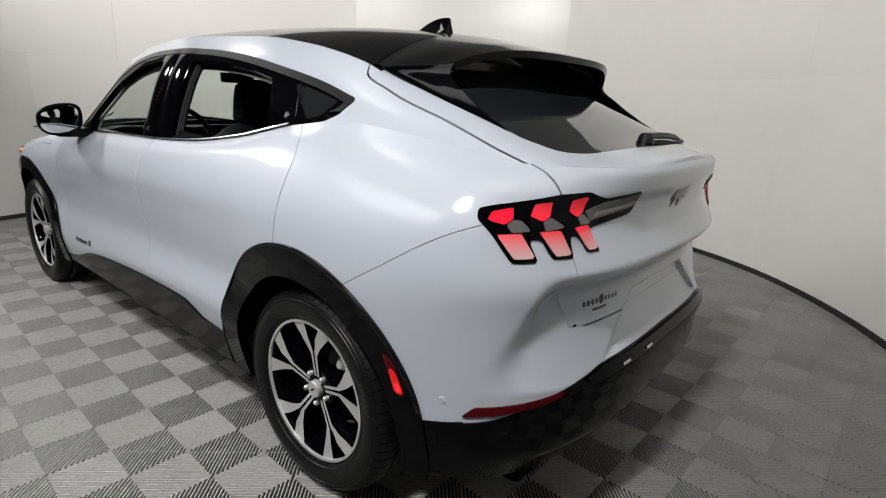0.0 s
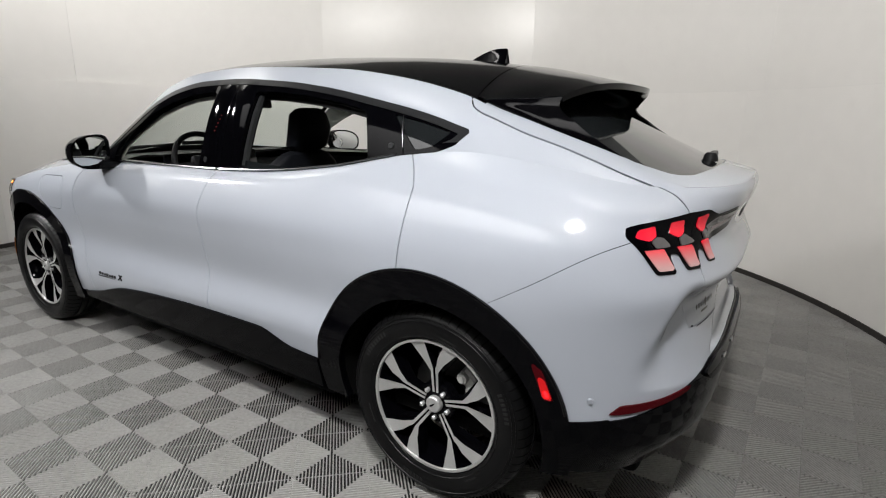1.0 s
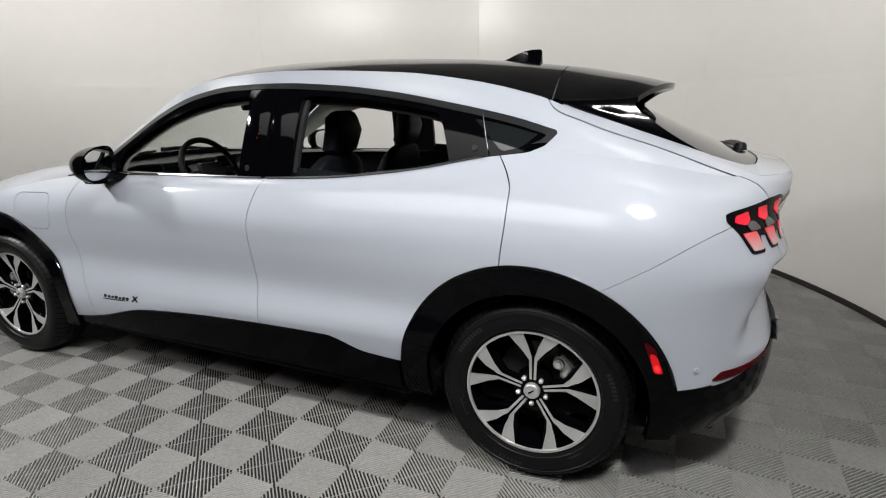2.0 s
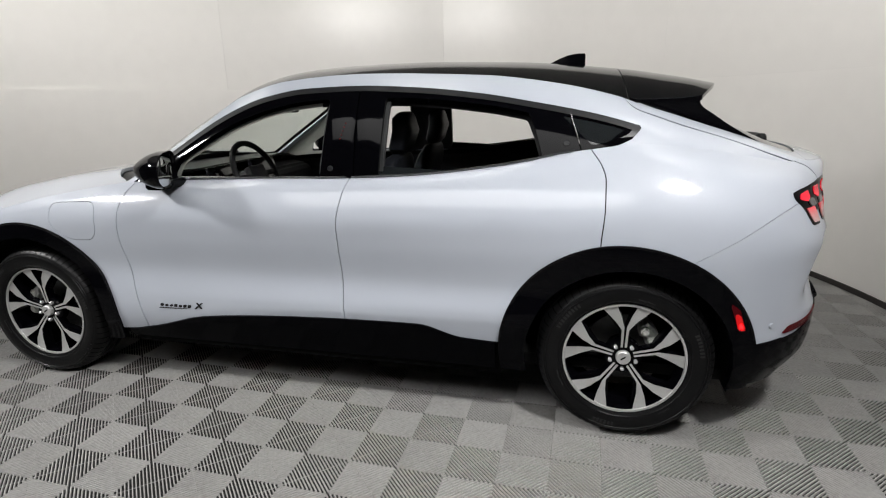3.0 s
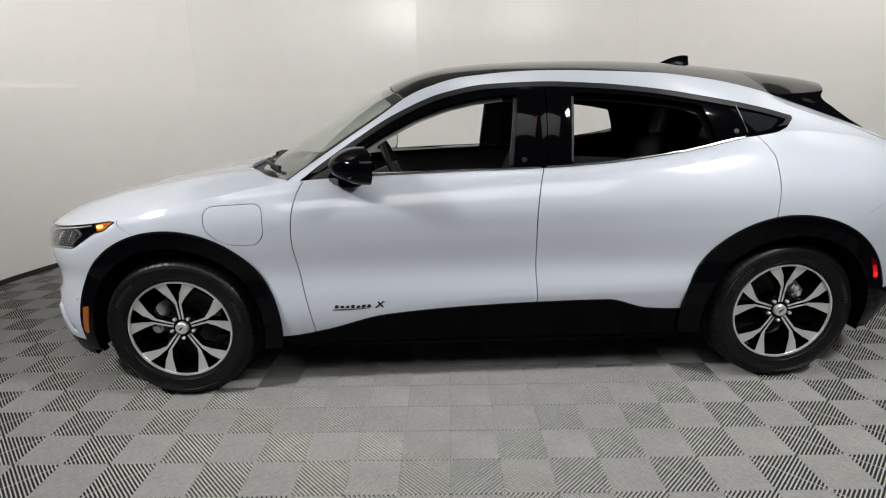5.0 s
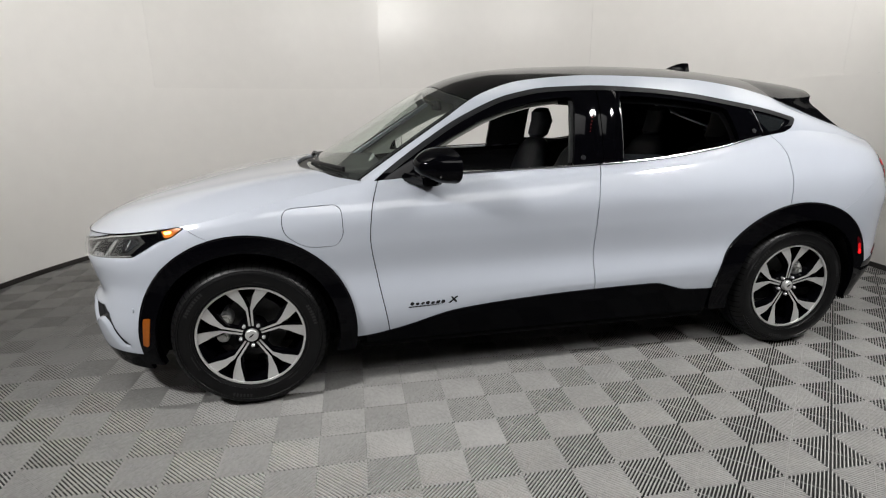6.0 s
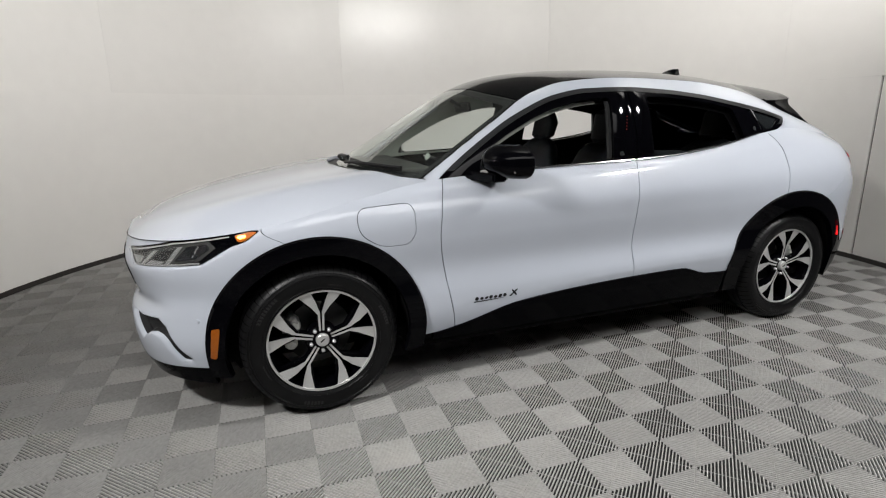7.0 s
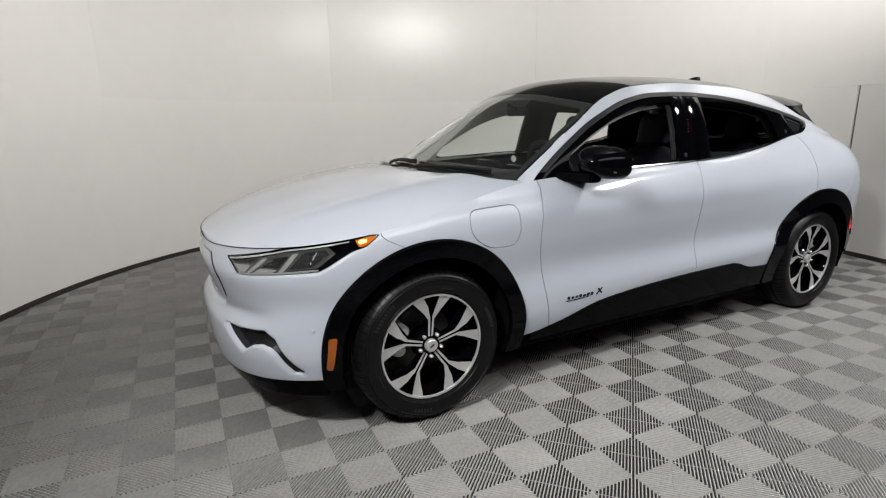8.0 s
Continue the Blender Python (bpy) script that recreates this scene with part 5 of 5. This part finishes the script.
# side badge: bars and a cross shape
for sd in (1, -1):
    zone = (skin if sd == 1 else skin.mirrored()).cut(aft(-0.8)).cut(fore(-0.4)).cut(lambda P: P[:, 2] - 0.4)
    bz = lambda x: 0.447 + 0.07 * (x + 0.74) * 0.2
    bd = Skin(np.zeros((0, 3)), [], np.zeros((0, 3)))
    for k in range(7):
        x0_ = -0.735 + k * 0.026
        h_ = 0.467 if k in (1, 2, 4) else 0.471
        bd = bd.join(zone.cut(in_side(((x0_, 0.4535), (x0_ + 0.019, 0.454), (x0_ + 0.025, h_), (x0_ + 0.006, h_)))))
    bd = bd.join(zone.cut(in_side(((-0.745, 0.4435), (-0.54, 0.447), (-0.54, 0.4515), (-0.745, 0.4485)))))
    bd = bd.join(zone.cut(in_side(((-0.544, 0.450), (-0.532, 0.450), (-0.484, 0.488), (-0.497, 0.488)))))
    bd = bd.join(zone.cut(in_side(((-0.530, 0.486), (-0.518, 0.486), (-0.492, 0.453), (-0.504, 0.453)))))
    put("side_badge", bd.moved(0.002), TRIM, None, "dark grey side badge on the door", 0.003)

BELTM = mat("dark_bright_belt_strip", (0.20, 0.20, 0.205), 0.16, 1.0)
# window seals, bright belt strips, lowered rear glass, release buttons
for sd in (1, -1):
    for x0_, x1_ in ((-0.62, 0.268), (0.292, 1.25)):
        pts = []
        for k in range(25):
            x_ = x0_ + (x1_ - x0_) * k / 24
            pts.append((x_, -sd * (float(TOP_Y(x_)) + 0.003), float(TOP_Z(x_)) + 0.006))
        part("belt_strip", tube(pts, 0.0045, 6), BELTM, car, "thin dark bright-metal strip under the side window")
    seal = []
    for k in range(9):
        z_ = 1.262 + 0.125 * k / 8
        x_ = 1.275 - 0.324 * (z_ - 1.24)
        i_ = int(np.argmin(np.hypot(upper.P[:, 0] - x_, upper.P[:, 2] - z_)))
        seal.append((x_, sd * (upper.P[i_][1] - 0.001), z_))
    part("window_seal", tube(seal, 0.0028, 6), BELTM, car, "thin bright seal before the quarter window")
    lowered = (upper if sd == 1 else upper.mirrored()).cut(in_side(((0.40, 1.08), (0.40, 1.168), (0.62, 1.158), (0.86, 1.140), (0.95, 1.12)))).moved(-0.022)
    put("lowered_glass", lowered, TINT, None, "edge of the lowered rear window glass", 0.004)
    for bx, bz_ in ((0.185, 1.155), (1.215, 1.268)):
        P = upper.P
        i_ = int(np.argmin(np.hypot(P[:, 0] - bx, P[:, 2] - bz_)))
        c_, n_ = Vector(P[i_]), Vector(upper.N[i_])
        c_.y *= sd
        n_.y *= sd
        bm = lathe([(0.0, -0.004), (0.010, -0.004), (0.013, -0.001), (0.013, 0.003)], 20)
        bmesh.ops.transform(bm, matrix=Matrix.Translation(c_) @ n_.to_track_quat("-Y", "Z").to_matrix().to_4x4(), verts=bm.verts)
        part("release_button", bm, SATIN, car, "round grey door release button")

# lit key marks on the front pillar cover, grey window channels
KEYM = mat("lit_red_key_marks", (0.12, 0.008, 0.008), 0.4, emit=((1.0, 0.03, 0.03), 0.03))
CHANM = mat("grey_window_channel", (0.030, 0.031, 0.032), 0.4, spec=0.4)


def on_upper(x, z, lift, sd):
    i_ = int(np.argmin(np.hypot(upper.P[:, 0] - x, upper.P[:, 2] - z)))
    return Vector((x, sd * (upper.P[i_][1] - lift), z))


for k in range(5):
    c_ = on_upper(0.232 + 0.005 * k, 1.282 + 0.017 * k, 0.0012, 1)
    part("key_mark", box(c_.x - 0.003, c_.x + 0.003, c_.y - 0.0008, c_.y + 0.002, c_.z - 0.0022, c_.z + 0.0022), KEYM, car, "small lit red key mark")
for sd in (1, -1):
    for (xa, za), (xb, zb) in (((0.132, 1.125), (0.160, 1.435)), ((0.420, 1.140), (0.432, 1.440))):
        rows_ = []
        bm = bmesh.new()
        for k in range(9):
            x_, z_ = xa + (xb - xa) * k / 8, za + (zb - za) * k / 8
            c_ = on_upper(x_, z_, -0.022, sd)
            rows_.append([bm.verts.new((c_.x + dx, c_.y + sd * dy, c_.z)) for dx, dy in ((-0.009, 0), (0.009, 0), (0.009, 0.02), (-0.009, 0.02))])
        for a_, b_ in zip(rows_, rows_[1:]):
            for k in range(4):
                bm.faces.new((a_[k], a_[(k + 1) % 4], b_[(k + 1) % 4], b_[k]))
        part("window_channel", bm, CHANM, car, "grey window channel")

# front wipers
def screen_pt(x, y, lift):
    return (x, y, float(top_z(np.array(x), np.array(y))) + lift)


for y0_, y1_ in ((-0.10, -0.60), (0.45, -0.05)):
    w_ = tagged(new("front_wiper"), "black front wiper at the windscreen base")
    w_.parent = car
    pts = []
    for k in range(12):
        y_ = y0_ + (y1_ - y0_) * k / 11
        pts.append(screen_pt(float(WS_BASE(abs(y_))) + 0.045, y_, 0.014))
    part("wiper_blade", tube(pts, 0.008, 6), RUBBER, w_)
    pts = [(p[0] - 0.03 * (1 - k / 11), p[1], p[2] + 0.012 - 0.03 * (1 - k / 11) ** 2) for k, p in enumerate(pts)]
    part("wiper_arm", tube(pts, 0.010, 6), TRIM, w_)

# ---- cabin ----
def cushion(sections, n=28):
    """A padded body through stacked rounded sections (centre x, y, z, half depth, half width)."""
    bm = bmesh.new()
    rings = []
    for x_, y_, z_, d_, w_ in sections:
        ring_ = []
        for k in range(n):
            a_ = 2 * math.pi * k / n
            c_, s_ = math.cos(a_), math.sin(a_)
            ring_.append(bm.verts.new((x_ + d_ * math.copysign(abs(c_) ** 0.6, c_), y_ + w_ * math.copysign(abs(s_) ** 0.55, s_), z_)))
        rings.append(ring_)
    for a_, b_ in zip(rings, rings[1:]):
        for k in range(n):
            bm.faces.new((a_[k], a_[(k + 1) % n], b_[(k + 1) % n], b_[k]))
    bm.faces.new(rings[0][::-1])
    bm.faces.new(rings[-1])
    return bm


def seat(x0, y0, wide=0.26, lean=0.28):
    st = new("car_seat")
    st.parent = car
    tagged(st, "black upholstered car seat with headrest", "")
    part("seat_base", cushion([(x0 - 0.22, y0, 0.34, 0.24, wide * 0.9), (x0 - 0.22, y0, 0.50, 0.27, wide), (x0 - 0.22, y0, 0.58, 0.26, wide), (x0 - 0.20, y0, 0.61, 0.20, wide * 0.8)]), SEATM, st)
    b_ = [(x0 + lean * (z - 0.58), y0, z, d, w) for z, d, w in ((0.56, 0.07, wide * 0.9), (0.66, 0.075, wide), (0.85, 0.070, wide), (1.02, 0.06, wide * 0.96), (1.12, 0.052, wide * 0.80), (1.17, 0.04, wide * 0.55), (1.185, 0.02, wide * 0.4))]
    part("backrest", cushion(b_), SEATM, st)
    h_ = [(x0 + lean * (z - 0.58) - 0.025 * (z > 1.3), y0, z, d, w) for z, d, w in ((1.185, 0.03, 0.085), (1.21, 0.048, 0.115), (1.30, 0.052, 0.120), (1.36, 0.045, 0.105), (1.385, 0.03, 0.08), (1.393, 0.012, 0.05))]
    part("headrest", cushion(h_), SEATM, st)
    return st


for sy_ in (-0.37, 0.37):
    seat(0.22, sy_)
for sy_ in (-0.36, 0.36):
    seat(1.10, sy_, 0.27, 0.34)
# dashboard, screen, steering wheel
bm = bmesh.new()
prof = [(-1.12, 0.97), (-1.00, 1.015), (-0.80, 1.03), (-0.68, 1.015), (-0.63, 0.96), (-0.62, 0.84), (-0.72, 0.70), (-1.1, 0.62)]
L_ = [bm.verts.new((x_, -0.70, z_)) for x_, z_ in prof]
R_ = [bm.verts.new((x_, 0.70, z_)) for x_, z_ in prof]
bm.faces.new(L_)
bm.faces.new(R_[::-1])
for i in range(len(prof)):
    j = (i + 1) % len(prof)
    bm.faces.new((L_[i], R_[i], R_[j], L_[j]))
bmesh.ops.recalc_face_normals(bm, faces=bm.faces)
bmesh.ops.bevel(bm, geom=list(bm.edges), offset=0.02, segments=3, affect="EDGES")
dash = part("dashboard", bm, DASHM, car, "dark soft dashboard")
bm = box(-0.012, 0.012, -0.13, 0.13, -0.17, 0.17, 0.006, pose(-0.60, 0.0, 0.95, 0, -14, 0))
part("centre_screen", bm, SCREEN, dash, "upright dark touch screen")
bm = box(-0.01, 0.01, -0.12, 0.12, -0.045, 0.045, 0.004, pose(-0.66, -0.37, 1.06, 0, -12, 0))
part("driver_display", bm, SCREEN, dash, "small dark driver display")
wheel_turn = pose(-0.44, -0.37, 1.06, 0, -24, 0)
bm = bmesh.new()
rings = []
for i in range(40):
    a_ = 2 * math.pi * i / 40
    flat = 0.185 * (1 - 0.10 * max(0, -math.sin(a_)) ** 3)
    rings.append([bm.verts.new(wheel_turn @ Vector((0.016 * math.sin(b_), (flat + 0.016 * math.cos(b_)) * math.cos(a_), (flat + 0.016 * math.cos(b_)) * math.sin(a_)))) for b_ in [2 * math.pi * k / 10 for k in range(10)]])
for i in range(40):
    a_, b_ = rings[i], rings[(i + 1) % 40]
    for k in range(10):
        bm.faces.new((a_[k], a_[(k + 1) % 10], b_[(k + 1) % 10], b_[k]))
sw = part("steering_wheel", bm, DASHM, car, "black steering wheel")
bm = box(-0.02, 0.02, -0.075, 0.075, -0.055, 0.05, 0.012, wheel_turn)
add_box(bm, -0.008, 0.008, -0.18, 0.18, -0.018, 0.012, 0.004, wheel_turn)
add_box(bm, -0.008, 0.008, -0.02, 0.02, -0.17, 0.0, 0.004, wheel_turn)
part("wheel_hub", bm, DASHM, sw)
part("steering_column", tube([(-0.46, -0.37, 1.05), (-0.75, -0.37, 0.93)], 0.05, 12), DASHM, car)
# centre console, cabin floor, door linings, pillars
part("centre_console", box(-0.62, 0.35, -0.12, 0.12, 0.28, 0.72, 0.04), DASHM, car)
part("cabin_floor", box(-1.1, 1.9, -0.80, 0.80, 0.28, 0.33, 0.0), BLACK, car)
part("cargo_cover", box(1.32, 1.95, -0.62, 0.62, 1.02, 1.05, 0.01), DASHM, car, "dark cargo cover")
part("bulkhead", box(-1.14, -1.10, -0.74, 0.74, 0.28, 0.97, 0.0), BLACK, car)
for sd in (1, -1):
    lining = (skin if sd == 1 else skin.mirrored()).cut(aft(-0.95)).cut(fore(1.9)).cut(lambda P: P[:, 2] - 0.36).cut(ring(AX_R, 0.365, 0.44)).moved(-0.055)
    put("door_lining", lining, DASHM, None, "dark door lining", 0.0)
    pil = upper if sd == 1 else upper.mirrored()
    front_pillar = pil.cut(out_side(HOLE_F, -0.01)).cut(fore(0.10)).moved(-0.045)
    put("front_pillar_lining", front_pillar, HEADL, None, "pale grey pillar lining", 0.0)
    rest = pil.cut(out_side(HOLE_F, -0.01)).cut(out_side(HOLE_R, -0.012)).cut(aft(0.10)).cut(fore(1.95)).moved(-0.05)
    put("rear_pillar_lining", rest, TRIM, None, "black pillar lining", 0.0)
# inner mirror and glass stickers
bm = box(-0.012, 0.012, -0.11, 0.11, -0.03, 0.03, 0.01, pose(-0.42, 0.0, 1.415, 0, -10, 0))
im = part("inner_mirror", bm, DASHM, car, "black inner mirror on the windscreen")
part("mirror_stalk", tube([(-0.43, 0.0, 1.42), (-0.50, 0.0, 1.455)], 0.012, 8), DASHM, im)
SCREEN_IN = screen.moved(-0.012)
for poly_, nm in ((((-0.885, -0.615), (-0.855, -0.605), (-0.850, -0.565), (-0.880, -0.575)), "inspection_sticker"), (((-0.430, -0.53), (-0.400, -0.52), (-0.395, -0.46), (-0.425, -0.47)), "toll_tag")):
    put(nm, SCREEN_IN.cut(in_plan(poly_)), LABELW, ws, "pale sticker behind the windscreen", 0.0)

# ---- ribbed floor tiles and wall panels ----
SQ, RIBS = 0.2, 11
LAT_O, LAT_A = (0.0056, -1.2544), radians(-2.05)


def clip_half(poly, nx, ny, c):
    """Part of a flat outline with nx*x + ny*y <= c."""
    out = []
    for (x0, y0), (x1, y1) in zip(poly, poly[1:] + poly[:1]):
        d0, d1 = nx * x0 + ny * y0 - c, nx * x1 + ny * y1 - c
        if d0 <= 0:
            out.append((x0, y0))
        if d0 * d1 < 0:
            t = d0 / (d0 - d1)
            out.append((x0 + t * (x1 - x0), y0 + t * (y1 - y0)))
    return out


def tile_geometry():
    """Verts and faces of one tile of four ribbed squares, each with a low web across its ribs; ring centres at its corners and middle."""
    vs, fs = [], []
    pitch = SQ * math.sqrt(2) / (2 * RIBS)
    half, low_, notch, web, taper = pitch * 0.205, -0.0085, 0.0009, -0.006, 0.62
    g = 0.0006

    def prism(p, top_, nx=0.0, ny=0.0, c=0.0, keep=1.0):
        """A bar on the outline p; its top is drawn in towards the line nx*x + ny*y = c."""
        n0, m = len(vs), len(p)
        for x, y in p:
            d = (nx * x + ny * y - c) * (1 - keep)
            vs.append((x - nx * d, y - ny * d, top_))
        vs.extend([(x, y, low_) for x, y in p])
        fs.append(tuple(range(n0, n0 + m)))
        for q in range(m):
            fs.append((n0 + q, n0 + m + q, n0 + m + (q + 1) % m, n0 + (q + 1) % m))

    for i in (0, 1):
        for j in (0, 1):
            x0, y0 = i * SQ, j * SQ
            sq = [(x0 + g, y0 + g), (x0 + SQ - g, y0 + g), (x0 + SQ - g, y0 + SQ - g), (x0 + g, y0 + SQ - g)]
            s2 = math.sqrt(0.5)
            nx, ny = (s2, s2) if (i + j) % 2 == 0 else (s2, -s2)
            base = nx * x0 + ny * (y0 if ny > 0 else y0 + SQ)
            tx, ty = -ny, nx
            mid = tx * (x0 + SQ / 2) + ty * (y0 + SQ / 2)
            for k in range(2 * RIBS):
                c = base + (k + 0.5) * pitch
                rib = clip_half(clip_half(sq, nx, ny, c + half), -nx, -ny, -(c - half))
                for p in (clip_half(rib, tx, ty, mid - notch), clip_half(rib, -tx, -ty, -(mid + notch))):
                    if len(p) > 2:
                        prism(p, 0.0, nx, ny, c, taper)
            prism(clip_half(clip_half(sq, tx, ty, mid + notch), -tx, -ty, -(mid - notch)), web)
    return vs, fs


tv, tf = tile_geometry()
tile_me = bpy.data.meshes.new("floor_tile")
tile_me.from_pydata(tv, [], tf)
tile_me.materials.append(TILEM)
cells = []
ca, sa = math.cos(LAT_A), math.sin(LAT_A)
for iu in range(-13, 13):
    for iv in range(-14, 17):
        u, v = iu * 2 * SQ, iv * 2 * SQ
        x, y = LAT_O[0] + u * ca - v * sa, LAT_O[1] + u * sa + v * ca
        xm, ym = x + SQ, y + SQ
        inside = (math.hypot(xm - ROOM_X, ym - ROOM_Y) < ROOM_R + 0.28) if ym > ROOM_Y - 1.3 else (abs(xm - ROOM_X) < 4.9 and ym > BACK_Y)
        if inside:
            cells.append((math.hypot(xm * 0.9, ym + 0.9), x, y))
cells.sort()
for _, x, y in cells[:300]:
    ob = new("floor_tile", tile_me)
    ob.parent = floor
    ob.location, ob.rotation_euler = (x, y, 0), (0, 0, LAT_A)
rv, rf = [], []
for _, x, y in cells[300:]:
    n0 = len(rv)
    rv += [(x + a * ca - b * sa, y + a * sa + b * ca, c) for a, b, c in tv]
    rf += [tuple(i + n0 for i in f) for f in tf]
rest_me = bpy.data.meshes.new("outer_floor_tiles")
rest_me.from_pydata(rv, [], rf)
rest_me.materials.append(TILEM)
ob = tagged(new("outer_floor_tiles", rest_me), "grey ribbed plastic floor tiles near the wall", kind="stuff")
ob.parent = floor
